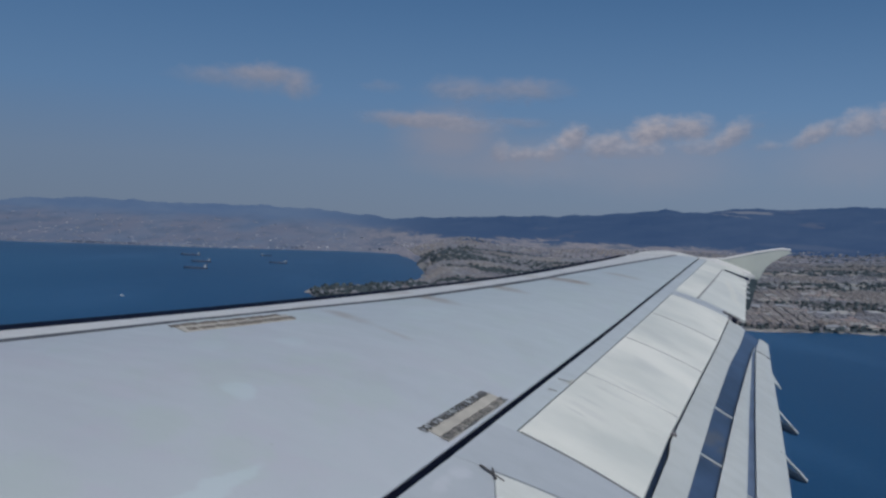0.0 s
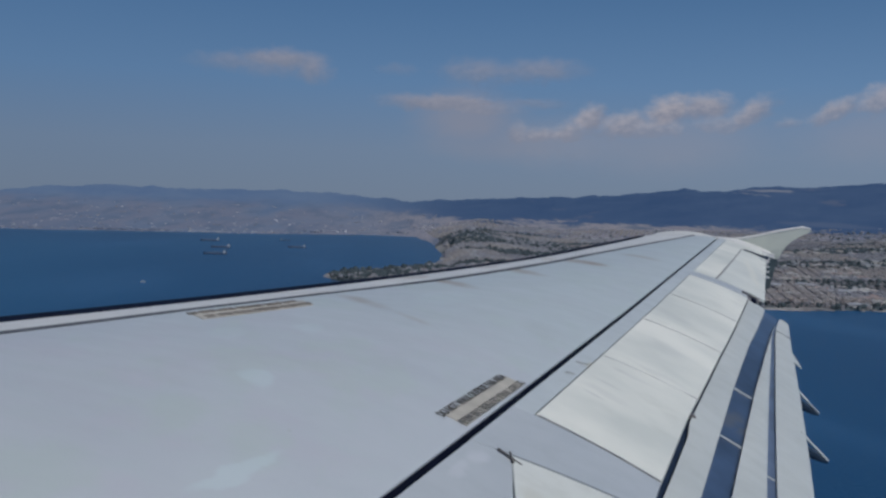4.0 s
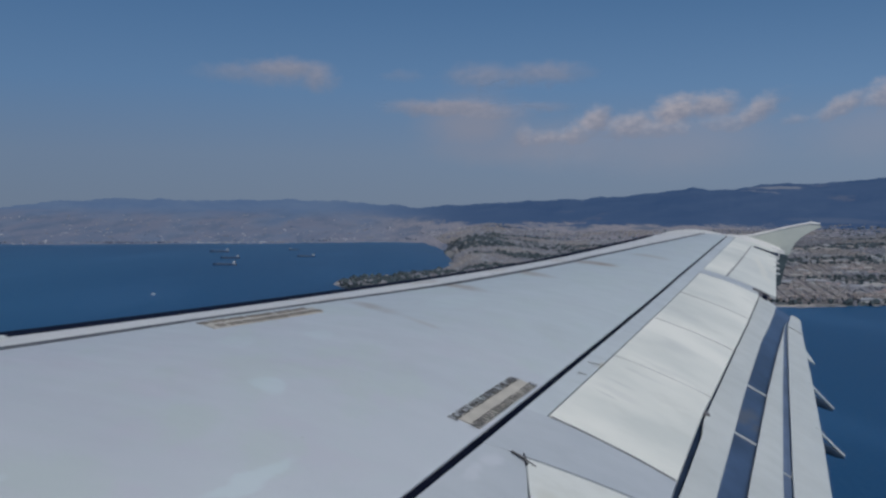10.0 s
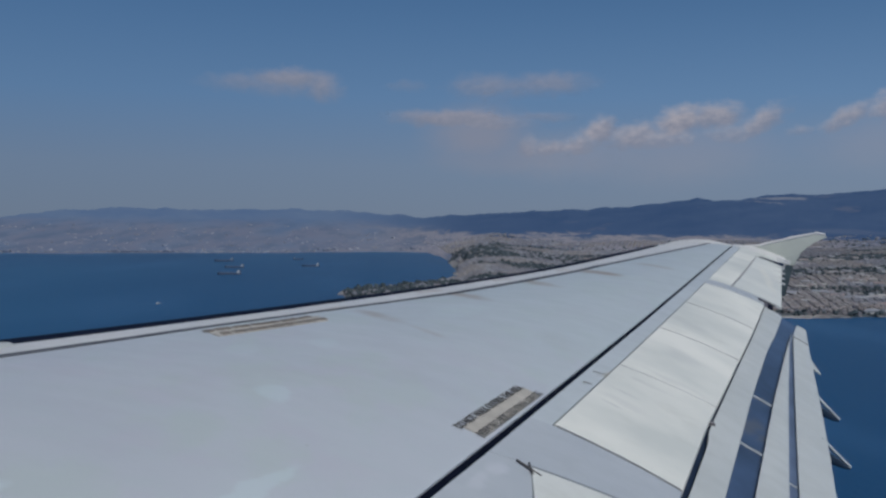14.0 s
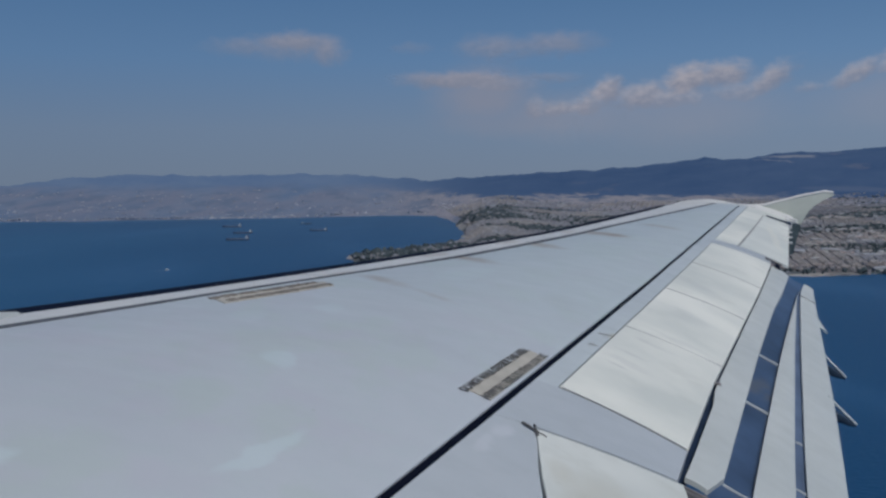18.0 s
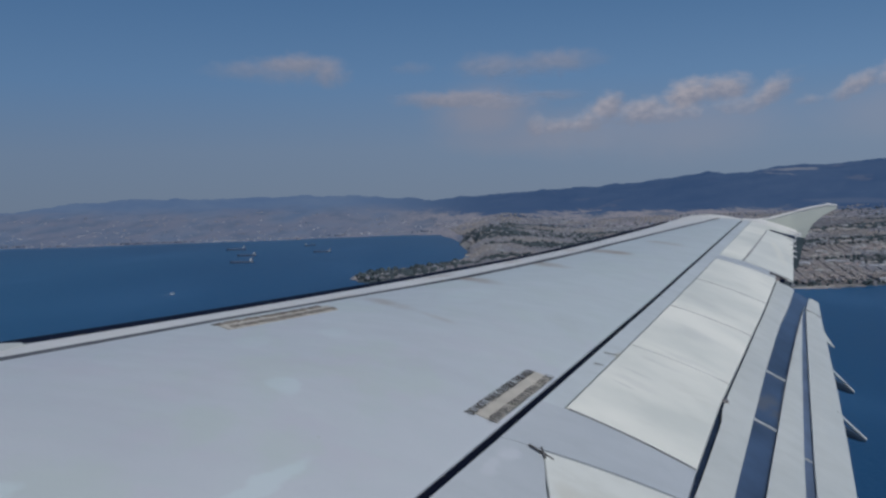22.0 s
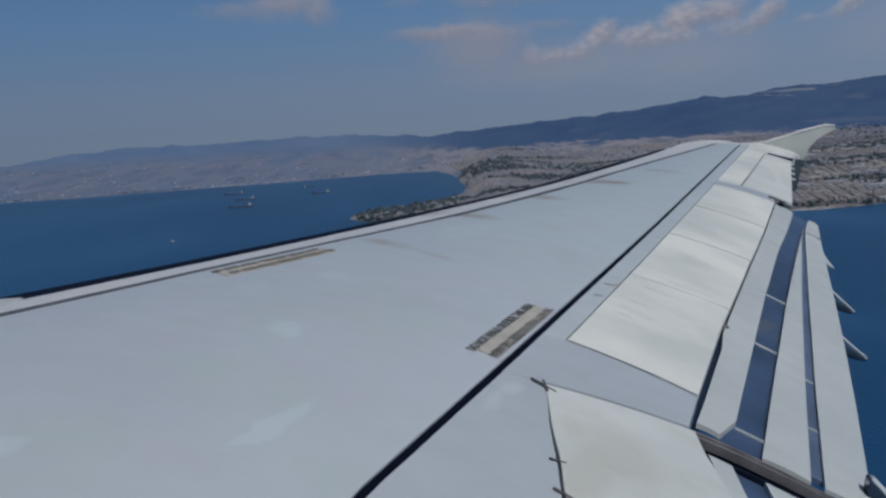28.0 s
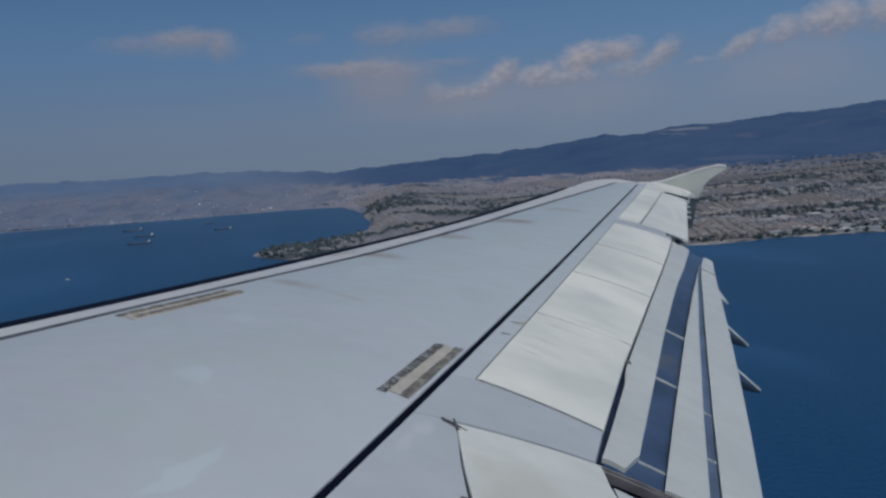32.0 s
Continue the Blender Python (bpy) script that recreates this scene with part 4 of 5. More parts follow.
qfar = ((gr - gfoot)[:-1, :-1] > 0).reshape(-1)
qland = (gin[:-1, :-1] | gin[1:, :-1] | gin[1:, 1:] | gin[:-1, 1:]).reshape(-1)
points = np.stack([gx, gy, gz], -1).reshape(-1, 3)


def land_piece(name, keep, mat, label):
    used = np.unique(quads[keep])
    remap = np.full(len(points), -1)
    remap[used] = np.arange(len(used))
    ob = mesh_object(name, points[used], remap[quads[keep]], mat, None, True)
    at = ob.data.attributes.new("green", "FLOAT", "POINT")
    p = points[used]
    at.data.foreach_set("value", np.ascontiguousarray(woodland(p[:, 0], p[:, 1]), dtype=np.float32))
    at = ob.data.attributes.new("beach", "FLOAT", "POINT")
    at.data.foreach_set("value", np.ascontiguousarray(np.clip(1.25 - shore(p[:, 0], p[:, 1]) / 16, 0, 1), dtype=np.float32))
    return tagged(ob, label, "land", kind="structure")


qfar |= (gr[:-1, :-1] > 2700).reshape(-1)
def woodland(x, y):
    """Where parks, gardens and scrub lie: long patches along the slope."""
    cape = np.clip((1900 - np.hypot(x, y)) / 250, 0, 1) * np.clip((0.8 - np.degrees(np.arctan2(x, y))) / 1.2, 0, 1)
    fields = 0.095 * np.clip((np.degrees(np.arctan2(x, y)) - 20.5) / 4, 0, 1)
    return fractal(x / 420, y / 150, 71, 5) + 0.5 * fractal(x / 90, y / 60, 77, 4) + 0.13 * cape + fields + 0.4 * np.exp(-((x - 75) / 55) ** 2 - ((y - 2350) / 260) ** 2)


ground = land_piece("ground", qland & ~qfar, GROUND, "brown and grey coastal plain with streets and fields")
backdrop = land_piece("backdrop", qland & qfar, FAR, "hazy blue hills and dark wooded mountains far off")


# ---- houses of the town: too many to count ----
def boxes(name, xs, ys, zs, ws, ds, hs, turns, mat):
    n = len(xs)
    base = np.array([(-1, -1, 0), (1, -1, 0), (1, 1, 0), (-1, 1, 0), (-1, -1, 1), (1, -1, 1), (1, 1, 1), (-1, 1, 1)], float)
    c, s = np.cos(turns)[:, None], np.sin(turns)[:, None]
    lx, ly = base[None, :, 0] * ws[:, None] / 2, base[None, :, 1] * ds[:, None] / 2
    v = np.stack([xs[:, None] + lx * c - ly * s, ys[:, None] + lx * s + ly * c, zs[:, None] - 2 + base[None, :, 2] * (hs[:, None] + 2)], -1).reshape(-1, 3)
    f = np.array([(4, 5, 6, 7), (0, 1, 5, 4), (1, 2, 6, 5), (2, 3, 7, 6), (3, 0, 4, 7)])
    faces = (np.arange(n)[:, None, None] * 8 + f[None]).reshape(-1, 4)
    return mesh_object(name, v, faces, mat)


rng = np.random.RandomState(7)


def town_points(step_x, step_y, turn, xr, yr):
    gx_, gy_ = np.meshgrid(np.arange(xr[0], xr[1], step_x), np.arange(yr[0], yr[1], step_y), indexing="ij")
    ix, iy = np.meshgrid(np.arange(gx_.shape[0]), np.arange(gx_.shape[1]), indexing="ij")
    keep = (ix % 3 != 0) & (iy % 11 != 0)
    x, y = gx_[keep], gy_[keep]
    c, s = math.cos(radians(turn)), math.sin(radians(turn))
    return x * c - y * s, x * s + y * c


STREETS = -14.0      # degrees by which the streets of the town are turned
tx, ty = town_points(4.9, 7.2, STREETS, (-2600, 2600), (200, 4600))
tx, ty = tx + rng.normal(0, 0.4, tx.shape), ty + rng.normal(0, 1.0, ty.shape)
taz, tr = np.degrees(np.arctan2(tx, ty)), np.hypot(tx, ty)
ok = (taz > -8) & (taz < 31) & (tr < 3250) & inside(tx, ty) & (shore(tx, ty) > 9)
dens = np.clip(1.0 - np.clip(woodland(tx, ty) - 0.0, 0, 1) * 9.0, 0.06, 1)
ok &= rng.rand(len(tx)) < dens * np.interp(tr, (1100, 2000, 2600, 3000, 3240), (0.97, 0.92, 0.85, 0.55, 0.0))
ok &= ~((taz < 0.6) & (tr < 1900) & (rng.rand(len(tx)) < 0.72))
tx, ty, taz, tr = tx[ok], ty[ok], taz[ok], tr[ok]
tz = land_height(taz, tr)[0]
n = len(tx)
shore_row = np.where((taz > 17.2) & (taz < 30) & (shore(tx, ty) < 100))[0]
front = np.zeros(n, bool)
front[rng.choice(shore_row, min(170, len(shore_row)), False)] = True
far_off = np.interp(tr, (1800, 2600), (1.0, 1.35))
town = boxes("town_houses", tx[~front], ty[~front], tz[~front], (rng.uniform(3.5, 5.0, n) * far_off)[~front], (rng.uniform(4.4, 7.2, n) * far_off)[~front], (rng.uniform(1.3, 3.6, n) + 2.5 * (rng.rand(n) < 0.04))[~front],
             np.full(n, radians(STREETS))[~front] + rng.normal(0, 0.03, n)[~front], HOUSES)
tagged(town, "dense pale town of flat-roofed apartment houses", "houses", kind="stuff")

# long pale halls and works among the fields
hx = rng.uniform(19.5, 31, 150)
hr = np.sqrt(rng.uniform(1210 ** 2, 2400 ** 2, 150))
hz = land_height(hx, hr)[0]


def hall(wall_mat, roof_mat):
    """A long low shed of unit size with a shallow ridged roof that stands over the walls."""
    top = new("long_hall")
    bm = bmesh.new()
    bmesh.ops.create_cube(bm, size=1)
    bmesh.ops.translate(bm, vec=(0, 0, 0.3), verts=bm.verts)
    part("wall", bm, wall_mat, top)
    bm = bmesh.new()
    eave = [[bm.verts.new((x, y, z)) for x, z in ((-0.52, 0.78), (0.0, 1.0), (0.52, 0.78), (0.52, 0.74), (-0.52, 0.74))] for y in (-0.52, 0.52)]
    bm.faces.new(eave[0])
    bm.faces.new(eave[1])
    for k in range(5):
        bm.faces.new((eave[0][k], eave[0][(k + 1) % 5], eave[1][(k + 1) % 5], eave[1][k]))
    part("roof", bm, roof_mat, top)
    return tagged(top, "long pale shed among fields", "hall", "sheds and works behind the shore")


SHED = [plain("shed_" + n_, c_, 0.7, 0.0, 0.3, 0.2, 0.3) for n_, c_ in (("white", (0.45, 0.455, 0.46)), ("grey", (0.30, 0.315, 0.345)), ("cream", (0.42, 0.40, 0.38)), ("tile", (0.32, 0.25, 0.24)))]
sheds = [hall(SHED[a], SHED[b]) for a, b in ((1, 0), (0, 1), (2, 2), (2, 3))]
for k in range(150):
    m = Matrix.Translation((hr[k] * math.sin(radians(hx[k])), hr[k] * math.cos(radians(hx[k])), hz[k]))
    m = m @ pose(0, 0, 0, 0, 0, STREETS + rng.normal(0, 5)) @ Matrix.Diagonal((rng.uniform(9, 32), rng.uniform(8, 40), rng.uniform(2.0, 4.0), 1))
    if k < 150 - len(sheds):
        copy_thing(sheds[k % len(sheds)], m)
    else:
        sheds[150 - 1 - k].matrix_basis = m
fx = rng.uniform(-30, 0, 900)
fr = 3300 + 900 * rng.rand(900) ** 1.8
px_, py_ = fr * np.sin(np.radians(fx)), fr * np.cos(np.radians(fx))
hug = rng.rand(900) < 0.55
ok = inside(px_, py_) & (shore(px_, py_) > 10) & (~hug | (shore(px_, py_) < 90))
fx, fr, px_, py_ = fx[ok], fr[ok], px_[ok], py_[ok]
m_ = len(fx)
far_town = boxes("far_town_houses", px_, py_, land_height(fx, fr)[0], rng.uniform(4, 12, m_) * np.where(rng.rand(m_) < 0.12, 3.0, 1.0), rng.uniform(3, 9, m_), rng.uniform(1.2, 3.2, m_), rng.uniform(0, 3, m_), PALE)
tagged(far_town, "scattered pale buildings across the bay", "houses", kind="stuff")
gx2 = rng.uniform(-30, 1, 2600)
gr2 = 3300 + 900 * rng.rand(2600) ** 2.2
wx, wy = gr2 * np.sin(np.radians(gx2)), gr2 * np.cos(np.radians(gx2))
ok = inside(wx, wy) & (shore(wx, wy) > 8) & ((shore(wx, wy) < 60) | (rng.rand(2600) < 0.015)) & (fractal(wx / 130, wy / 300, 91) > -0.03)
far_trees_at = (wx[ok], wy[ok], land_height(gx2[ok], gr2[ok])[0])


# ---- the apartment houses of the sea front, each a thing of its own ----
def apartment(w, d, storeys, wall_mat, roof_mat):
    """Flat-roofed block with a parapet, balconies on the sea side, window bands and a stair house on the roof."""
    top = new("apartment_building")
    h = storeys * 0.75

    def block(name, x, y, z, a, b, c, mat):
        bm = bmesh.new()
        bmesh.ops.create_cube(bm, size=1)
        bmesh.ops.scale(bm, vec=(a, b, c), verts=bm.verts)
        bmesh.ops.translate(bm, vec=(x, y, z + c / 2), verts=bm.verts)
        part(name, bm, mat, top)
    block("wall", 0, 0, -2, w, d, h + 2, wall_mat)
    block("roof", 0, 0, h, w + 0.3, d + 0.3, 0.25, roof_mat)
    block("stair_house", w * 0.15, d * 0.1, h + 0.25, w * 0.3, d * 0.3, 0.9, wall_mat)
    for k in range(storeys):
        block("window_band", 0, -d / 2 - 0.02, k * 0.75 + 0.25, w * 0.84, 0.06, 0.36, GLASS)
        if k:
            block("balcony", 0, -d / 2 - 0.3, k * 0.75, w * 0.9, 0.6, 0.2, roof_mat)
    return tagged(top, "pale flat-roofed apartment house on the sea front", "building", "apartment houses along the shore")


GLASS = plain("shaded_windows", (0.15, 0.15, 0.165), 0.3)
WALLS = [plain("render_" + n_, c_, 0.85, 0.0, 0.2, 0.15, 0.6) for n_, c_ in (("cream", (0.49, 0.445, 0.385)), ("grey", (0.372, 0.357, 0.360)), ("white", (0.53, 0.505, 0.475)), ("ochre", (0.44, 0.375, 0.305)))]
FLAT = plain("roof_slab", (0.31, 0.285, 0.295), 0.9, 0.0, 0.1, 0.3, 0.5)
kinds = [apartment(w, d, st, WALLS[k % 4], FLAT) for k, (w, d, st) in enumerate(((5.4, 8.5, 5), (5.0, 7.5, 6), (5.6, 9.0, 4), (5.2, 6.5, 7), (5.6, 8.0, 5), (4.8, 7.0, 3)))]
ids = np.where(front)[0]
for c, i in enumerate(ids[:170]):
    m = Matrix.Translation((tx[i], ty[i], tz[i])) @ pose(0, 0, 0, 0, 0, STREETS + rng.normal(0, 2)) @ Matrix.Diagonal((0.82, 0.8, 0.9, 1))
    if c < len(kinds):
        kinds[c].matrix_basis = m
    else:
        copy_thing(kinds[rng.randint(len(kinds))], m)

# ---- trees: dark clumps between the houses and along the shore ----
def clumps(name, xs, ys, zs, sizes, mat):
    base = bmesh.new()
    bmesh.ops.create_icosphere(base, subdivisions=1, radius=1)
    bv = np.array([v.co[:] for v in base.verts])
    bf = np.array([[v.index for v in f.verts] for f in base.faces])
    base.free()
    n = len(xs)
    v = bv[None] * (sizes[:, None, None] * np.array((1, 1, 0.8))) * rng.uniform(0.55, 1.25, (n, len(bv), 1)) + np.stack([xs, ys, zs + sizes * 0.55], -1)[:, None]
    f = (np.arange(n)[:, None, None] * len(bv) + bf[None]).reshape(-1, 3)
    return mesh_object(name, v.reshape(-1, 3), f, mat)


ax = rng.uniform(-8, 31, 26000)
ar = np.sqrt(rng.uniform(1120 ** 2, 3100 ** 2, 26000))
ox, oy = ar * np.sin(np.radians(ax)), ar * np.cos(np.radians(ax))
green = woodland(ox, oy) + 0.06
ok = inside(ox, oy) & (shore(ox, oy) > 5) & (green > 0.1 - 0.12 * (ax < 0)) & (rng.rand(26000) < np.interp(ar, (1150, 1900, 2500), (0.7, 0.5, 0.12)))
ox, oy, ax, ar = ox[ok], oy[ok], ax[ok], ar[ok]
grove = clumps("town_trees", ox, oy, land_height(ax, ar)[0], rng.uniform(1.6, 4.5, len(ox)), TREES)
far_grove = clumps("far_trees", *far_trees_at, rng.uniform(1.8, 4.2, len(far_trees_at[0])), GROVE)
tagged(far_grove, "dark hazy trees along the far shore", "trees", kind="stuff")
tagged(grove, "dark green trees and parks among the houses", "trees", kind="stuff")

# ---- clouds: far backdrop sheets on the sky's sphere; a cloud is a heap of soft lobes (azimuth, elevation, half width, half height, turn, density, softness) ----
def cloud_material(name, lobes, low, high, rag, grow=(1.12, 1.25), thick=1.25):
    m = Mat(name)
    uv = m.coords("UV")
    warp = m.node("ShaderNodeTexNoise", Scale=1.5, Detail=5.0, Roughness=0.5)
    m.link(uv, warp.inputs["Vector"])
    add = m.t.nodes.new("ShaderNodeVectorMath")
    add.operation = "MULTIPLY_ADD"
    m.link(warp.outputs["Color"], add.inputs[0])
    add.inputs[1].default_value = (0.8, 0.6, 0)
    m.link(uv, add.inputs[2])
    puff = m.noise(1.15, 6.0, 0.55, uv, (0.75, 1.35, 1.0))
    curl = m.noise(2.6, 3.0, 0.5, uv, (0.8, 1.2, 1.0))
    cover, lit = None, None
    for az, el, ha, he, turn, dens, soft in lobes:
        mp = m.t.nodes.new("ShaderNodeMapping")
        mp.vector_type = "TEXTURE"
        mp.inputs["Location"].default_value = (az + 0.4, el + 0.3, 0)
        mp.inputs["Rotation"].default_value = (0, 0, radians(turn))
        mp.inputs["Scale"].default_value = (ha * grow[0], he * grow[1], 1)
        m.link(add.outputs[0], mp.inputs[0])
        ln = m.t.nodes.new("ShaderNodeVectorMath")
        ln.operation = "LENGTH"
        m.link(mp.outputs[0], ln.inputs[0])
        ragged = rag * (0.2 if soft > 1.0 else 1.0)
        f = m.math("SUBTRACT", m.math("MULTIPLY_ADD", puff, ragged, 1.0 - ragged * 0.5), ln.outputs["Value"])
        a = m.smooth(f, 0.0, soft - 0.4 if soft > 1.0 else soft, 0.0, min(dens * thick, 0.85))
        sep = m.t.nodes.new("ShaderNodeSeparateXYZ")
        m.link(mp.outputs[0], sep.inputs[0])
        up = m.math("MULTIPLY", a, 0.4 if soft > 1.0 else m.smooth(m.math("MULTIPLY_ADD", curl, 1.3, sep.outputs[1]), 0.0, 1.5))
        cover = a if cover is None else m.math("MAXIMUM", cover, a)
        lit = up if lit is None else m.math("MAXIMUM", lit, up)
    # sunlit tops and duller bases are set as colours that glow
    shade = m.math("DIVIDE", lit, m.math("MAXIMUM", cover, 0.01))
    em = m.node("ShaderNodeEmission", Strength=1.0)
    m.link(m.mix(shade, low, high), em.inputs[0])
    tr = m.t.nodes.new("ShaderNodeBsdfTransparent")
    mx = m.t.nodes.new("ShaderNodeMixShader")
    m.link(cover, mx.inputs[0])
    m.link(tr.outputs[0], mx.inputs[1])
    m.link(em.outputs[0], mx.inputs[2])
    m.link(mx.outputs[0], m.out.inputs[0])
    return m.m


def cloud(a0, a1, e0, e1, mat, label):
    na, ne, R = 24, 8, 4700.0
    verts, uvs, faces = [], [], []
    for i in range(na + 1):
        for j in range(ne + 1):
            az, el = a0 + (a1 - a0) * i / na, e0 + (e1 - e0) * j / ne
            verts.append(polar(az, R * math.cos(radians(el - 0.7)), H + R * math.sin(radians(el - 0.7))))
            uvs.append((az, el))
    for i in range(na):
        for j in range(ne):
            a = i * (ne + 1) + j
            faces.append((a, a + ne + 1, a + ne + 2, a + 1))
    ob = mesh_object("backdrop_cloud", verts, faces, mat)
    layer = ob.data.uv_layers.new(name="UVMap")
    for loop in ob.data.loops:
        layer.data[loop.index].uv = uvs[loop.vertex_index]
    ob.visible_shadow = False
    return tagged(ob, label, "cloud", kind="structure")


THIN_LOW, THIN_HIGH = (0.195, 0.212, 0.275), (0.285, 0.28, 0.335)
HEAP_LOW, HEAP_HIGH = (0.205, 0.212, 0.27), (0.42, 0.385, 0.41)
cloud(-16.5, -3.5, 6.2, 11.2, cloud_material("thin_cloud", ((-9.4, 9.05, 2.8, 0.66, 0, 0.52, 0.9), (-7.7, 8.75, 1.4, 0.85, -10, 0.48, 1.0), (-10.0, 8.75, 2.4, 0.8, 0, 0.30, 1.0), (-12.1, 8.85, 2.6, 0.55, 2, 0.30, 1.0)), THIN_LOW, THIN_HIGH, 0.6, (1.25, 1.4), 1.5), "thin pinkish grey cloud streak")
cloud(-5, 11.5, 7.0, 11.0, cloud_material("streak_cloud", ((2.2, 8.85, 2.4, 0.72, 0, 0.42, 1.0), (5.8, 9.0, 3.0, 0.66, 2, 0.42, 1.0), (4.0, 8.9, 2.6, 0.6, 0, 0.34, 1.0), (-2.6, 8.85, 1.3, 0.34, 0, 0.16, 1.0)), THIN_LOW, THIN_HIGH, 0.7, (1.25, 1.5), 1.4), "thin pinkish grey cloud streak")
cloud(-6, 10, 2.6, 9.0, cloud_material("anvil_cloud", ((0.6, 6.95, 4.4, 0.62, -1, 0.64, 0.7), (1.7, 6.1, 3.9, 1.9, 0, 0.48, 1.3), (5.0, 7.1, 3.0, 0.36, 0, 0.26, 0.9), (2.2, 6.6, 3.4, 0.9, 0, 0.56, 0.95), (3.0, 4.9, 5.0, 1.3, 0, 0.25, 1.1)), THIN_LOW, THIN_HIGH, 0.35, (1.15, 1.3), 1.45), "flat-topped pinkish cloud with a hazy skirt")
cloud(2, 13, 2.4, 8.6, cloud_material("low_heap_cloud", ((6.2, 5.25, 2.1, 0.6, 5, 0.50, 0.9), (7.6, 5.4, 1.8, 0.75, 15, 0.55, 0.9), (8.8, 6.2, 1.4, 0.9, 35, 0.6, 0.8), (4.7, 5.3, 0.9, 0.8, -30, 0.42, 0.9), (7.2, 4.9, 4.4, 1.7, 4, 0.22, 1.3)), HEAP_LOW, HEAP_HIGH, 0.85), "heap cloud with bright tops")
cloud(7, 22, 2.0, 9.4, cloud_material("heap_cloud", ((11.0, 5.9, 2.1, 0.9, 10, 0.55, 0.8), (13.4, 6.65, 2.1, 1.05, 20, 0.66, 0.8), (15.3, 7.0, 2.1, 0.85, 5, 0.60, 0.8), (12.4, 5.7, 3.3, 0.8, 0, 0.48, 0.9),
      (17.9, 6.6, 2.0, 0.75, 35, 0.55, 0.9), (16.2, 5.9, 2.6, 0.9, 10, 0.42, 1.0), (13.8, 5.0, 6.8, 2.2, 5, 0.24, 1.3)), HEAP_LOW, HEAP_HIGH, 0.85), "broken heap cloud with bright tops")
cloud(18, 36, 2.2, 11.0, cloud_material("side_heap_cloud", ((22.4, 6.8, 2.1, 0.6, 28, 0.55, 0.9), (24.7, 7.3, 1.8, 0.95, 20, 0.52, 0.8), (27.2, 7.6, 2.7, 1.2, 5, 0.6, 0.8), (30.4, 7.7, 2.9, 1.3, 0, 0.6, 0.8),
      (20.0, 6.1, 1.0, 0.4, 0, 0.28, 1.0), (24.8, 5.6, 5.8, 2.0, 4, 0.24, 1.3)), HEAP_LOW, HEAP_HIGH, 0.85), "broken heap cloud with bright tops")


def haze_layer():
    """A glowing shell added as haze all round the horizon, thinning out upwards."""
    m = Mat("horizon_haze")
    sep = m.t.nodes.new("ShaderNodeSeparateXYZ")
    m.link(m.coords(), sep.inputs[0])
    h = m.math("DIVIDE", m.math("SUBTRACT", sep.outputs[2], H), 4900.0)
    col = m.ramp(h, (0.0, (0.152, 0.204, 0.292)), (0.06, (0.150, 0.214, 0.324)), (0.13, (0.105, 0.200, 0.365)), (0.25, (0.052, 0.136, 0.305)))
    # its glow is painted slowly brighter towards the sun's side of the sky
    side = m.mix(m.smooth(sep.outputs[0], -3200.0, 3200.0), (0.86, 0.88, 0.90), (1.13, 1.11, 1.08))
    col = m.mix(1.0, col, side, "MULTIPLY")
    em = m.t.nodes.new("ShaderNodeEmission")
    m.link(col, em.inputs[0])
    tr = m.t.nodes.new("ShaderNodeBsdfTransparent")
    mx = m.t.nodes.new("ShaderNodeMixShader")
    m.link(m.smooth(h, 0.05, 0.42, 0.95, 0.0), mx.inputs[0])
    m.link(tr.outputs[0], mx.inputs[1])
    m.link(em.outputs[0], mx.inputs[2])
    m.link(mx.outputs[0], m.out.inputs[0])
    verts, faces, seg, rows_ = [], [], 96, 10
    for j in range(rows_ + 1):
        el = radians(-1.2 + 26.5 * j / rows_)
        verts += [polar(360 * k / seg, 4900 * math.cos(el), H + 4900 * math.sin(el)) for k in range(seg)]
    for j in range(rows_):
        for k in range(seg):
            faces.append((j * seg + k, j * seg + (k + 1) % seg, (j + 1) * seg + (k + 1) % seg, (j + 1) * seg + k))
    ob = mesh_object("backdrop_haze", verts, faces, m.m, None, True)
    ob.visible_shadow = False
    return tagged(ob, "grey-blue haze round the horizon", "haze", kind="structure")


haze_layer()

# ---- ships at anchor in the bay ----
# bluish haze over the bay is mixed into hull and deck
HULL = plain("hazy_hull_paint", (0.04, 0.068, 0.12), 0.6)
DECK = plain("hazy_deck_paint", (0.075, 0.085, 0.12), 0.7)
WHITE = plain("ship_white_paint", (0.36, 0.40, 0.45), 0.5)


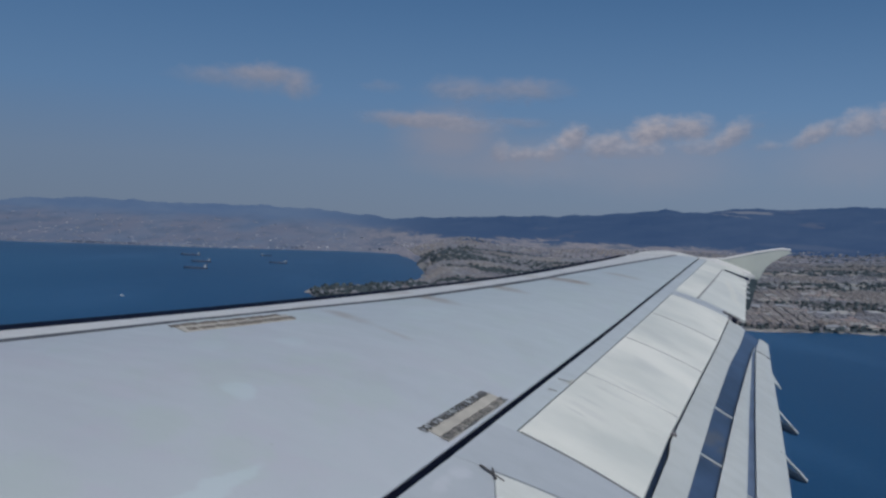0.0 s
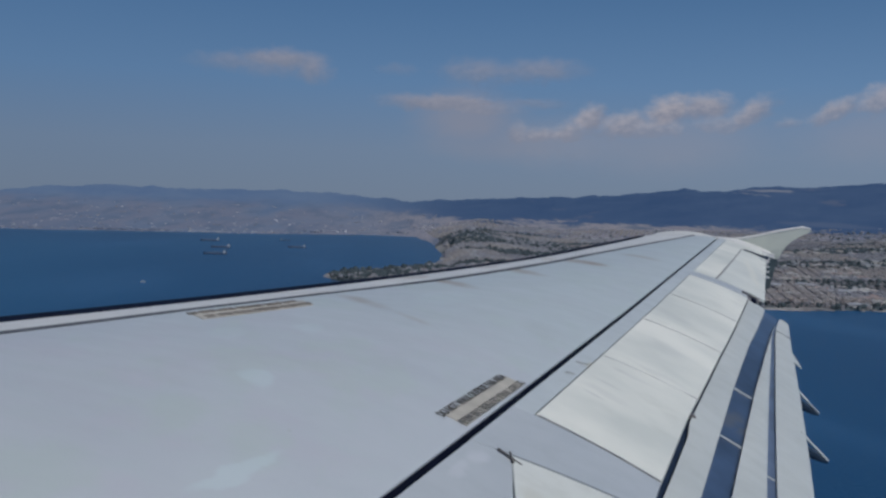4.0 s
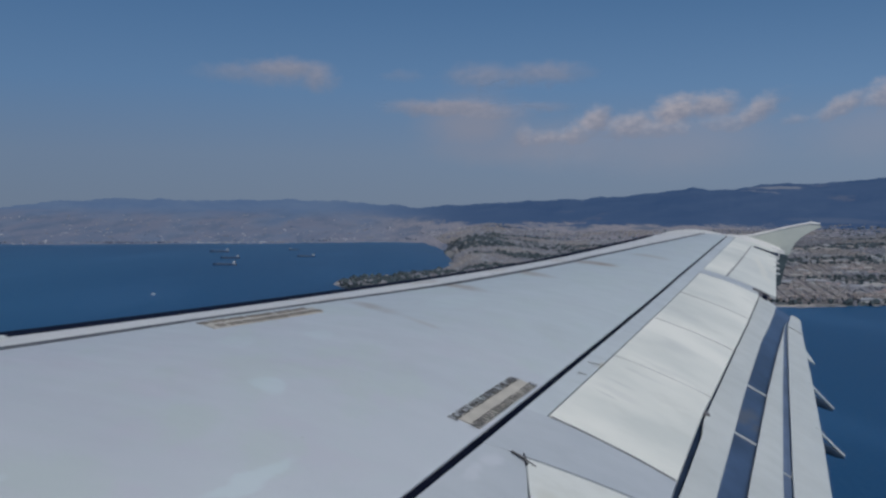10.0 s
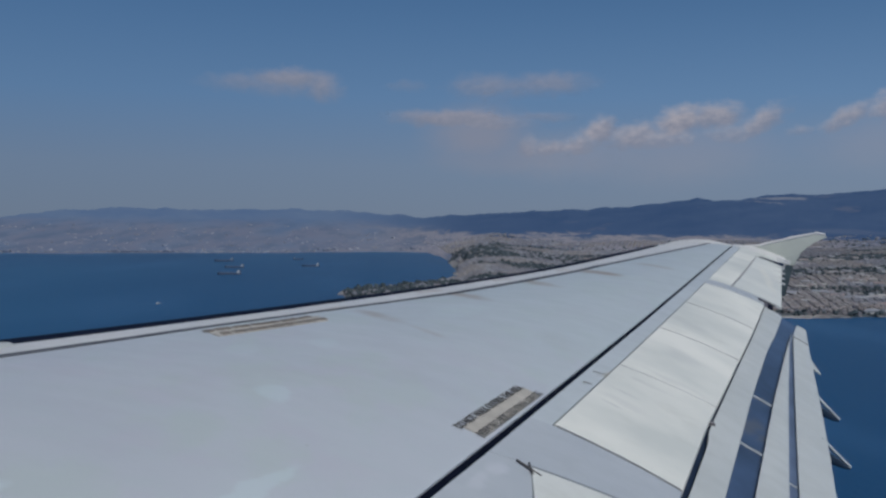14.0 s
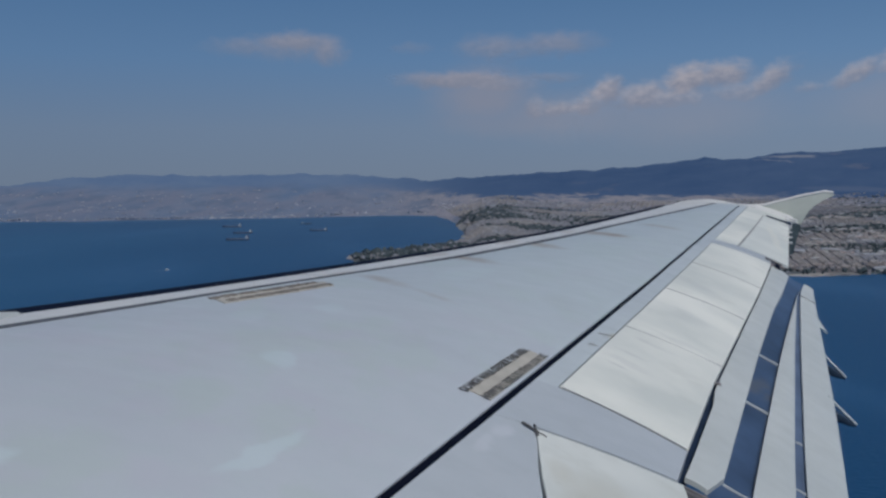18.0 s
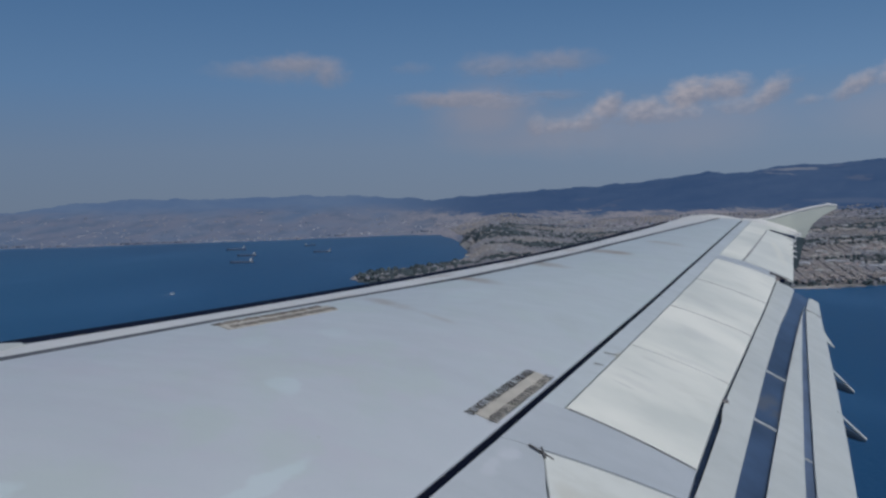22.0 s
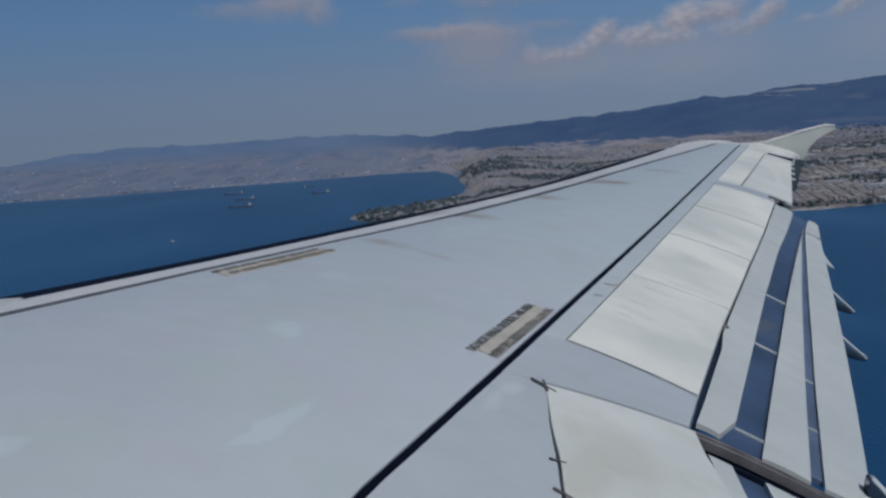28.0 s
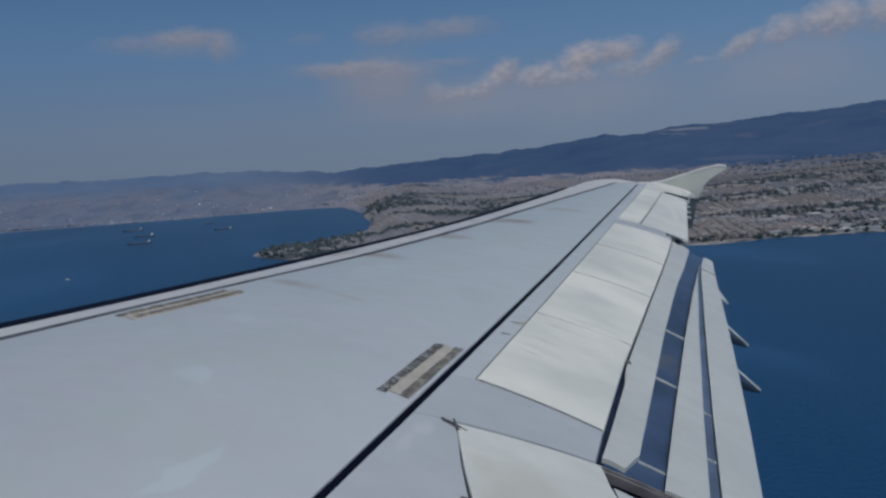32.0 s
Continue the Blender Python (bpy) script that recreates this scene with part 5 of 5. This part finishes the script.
def ship(az, r, length, turn, label):
    """A cargo ship: tapered hull, deck, hatches, bridge house, funnel and masts."""
    L, Bm, Dp = length, length * 0.15, length * 0.07
    top = new("cargo_ship")
    bm = bmesh.new()
    outline = ((-0.5, 0.8), (-0.46, 1), (0.3, 1), (0.42, 0.7), (0.5, 0.06))
    rim = [(x * L, y * Bm / 2) for x, y in outline] + [(x * L, -y * Bm / 2) for x, y in reversed(outline)]
    lo = [bm.verts.new((x * 0.96, y * 0.9, -1.0)) for x, y in rim]
    hi = [bm.verts.new((x, y, Dp + (Dp * 0.4 if x > 0.35 * L else 0))) for x, y in rim]
    n = len(rim)
    for k in range(n):
        bm.faces.new((lo[k], lo[(k + 1) % n], hi[(k + 1) % n], hi[k]))
    bm.faces.new(hi)
    bm.faces.new(lo)
    part("hull", bm, HULL, top)

    def block(name, x, w, d, z, h, mat, parent=top):
        bm = bmesh.new()
        bmesh.ops.create_cube(bm, size=1)
        bmesh.ops.scale(bm, vec=(w, d, h), verts=bm.verts)
        bmesh.ops.bevel(bm, geom=list(bm.edges), offset=0.08 * min(w, d, h), segments=1, affect="EDGES")
        bmesh.ops.translate(bm, vec=(x, 0, z + h / 2), verts=bm.verts)
        return part(name, bm, mat, parent)

    for k in range(4):
        block("hatch", (-0.2 + 0.14 * k) * L, 0.10 * L, Bm * 0.6, Dp - 0.05, Dp * 0.25, DECK)
    house = block("bridge_house", -0.38 * L, 0.10 * L, Bm * 0.8, Dp - 0.05, Dp * 1.5, WHITE)
    block("bridge_deck", -0.37 * L, 0.05 * L, Bm * 1.0, Dp * 2.4, Dp * 0.4, WHITE, house)
    block("funnel", -0.45 * L, 0.03 * L, Bm * 0.25, Dp - 0.05, Dp * 2.2, DECK)
    for k in (-0.08, 0.16, 0.40):
        block("mast", k * L, 0.012 * L, 0.012 * L, Dp - 0.05, Dp * 1.5, HULL)
    top.matrix_world = Matrix.Translation(polar(az, r, 0.0)) @ pose(0, 0, 0, 0, 0, turn)
    return tagged(top, label, "ship", "ships at anchor in the bay")


ship(-12.9, 1907, 46, 187, "dark cargo ship with white bridge at anchor")
ship(-12.6, 2195, 44, 184, "dark cargo ship with white bridge at anchor")
ship(-13.2, 2560, 50, 190, "dark cargo ship far out at anchor")
ship(-8.2, 2266, 42, 186, "dark cargo ship with white bridge at anchor")
ship(-8.9, 2700, 34, 40, "dark cargo ship far out at anchor")


def boat(az, r):
    top = new("motor_boat")
    bm = bmesh.new()
    rim = [(-3, 1.1), (0.5, 1.2), (3.4, 0.05), (3.4, -0.05), (0.5, -1.2), (-3, -1.1)]
    lo = [bm.verts.new((x * 0.85, y * 0.6, -0.3)) for x, y in rim]
    hi = [bm.verts.new((x, y, 1.0)) for x, y in rim]
    for k in range(6):
        bm.faces.new((lo[k], lo[(k + 1) % 6], hi[(k + 1) % 6], hi[k]))
    bm.faces.new(hi)
    part("hull", bm, WHITE, top)
    bm = bmesh.new()
    bmesh.ops.create_cube(bm, size=1)
    bmesh.ops.scale(bm, vec=(2.2, 1.5, 1.1), verts=bm.verts)
    bmesh.ops.translate(bm, vec=(-0.4, 0, 1.5), verts=bm.verts)
    part("cabin", bm, WHITE, top)
    bm = bmesh.new()
    vs = [bm.verts.new(p) for p in ((-2.6, 0.5, 0.05), (-9, 1.1, 0.04), (-20, 0.3, 0.03), (-20, -0.3, 0.03), (-9, -1.1, 0.04), (-2.6, -0.5, 0.05))]
    bm.faces.new(vs)
    bmesh.ops.solidify(bm, geom=bm.faces[:], thickness=0.1)
    part("wake", bm, WHITE, top, "white foam of the wake")
    top.matrix_world = Matrix.Translation(polar(az, r, 0.0)) @ pose(0, 0, 0, 0, 0, 25)
    return tagged(top, "small white motor boat with a foaming wake", "boat")


boat(-16.9, 1231)

# ---- fuselage wall round the eye, with its window opening ----
def fuselage():
    R, cz = 1.975, 1.1
    th0 = math.asin((EYE.z - cz) / R)
    us = [-4, -2, 0, 1.2, EYE.x - 0.19, EYE.x + 0.19, 3.6, 5, 7, 9]
    ts = [th0 - 0.115, th0 + 0.115] + [th0 + 0.115 + (2 * math.pi - 0.23) * k / 40 for k in range(1, 40)]
    bm = bmesh.new()
    g = [[bm.verts.new((u, R * math.cos(t), cz + R * math.sin(t))) for t in ts] for u in us]
    for i in range(len(us) - 1):
        for j in range(len(ts)):
            if us[i] == EYE.x - 0.19 and j == 0:
                continue
            k = (j + 1) % len(ts)
            bm.faces.new((g[i][j], g[i + 1][j], g[i + 1][k], g[i][k]))
    bm.faces.new([g[0][j] for j in range(len(ts))])
    bm.faces.new([g[-1][j] for j in reversed(range(len(ts)))])
    bmesh.ops.recalc_face_normals(bm, faces=bm.faces)
    bmesh.ops.solidify(bm, geom=bm.faces[:], thickness=0.04)
    return part("fuselage", bm, CABIN, airliner, "plain white fuselage wall with a window opening")


fuselage()
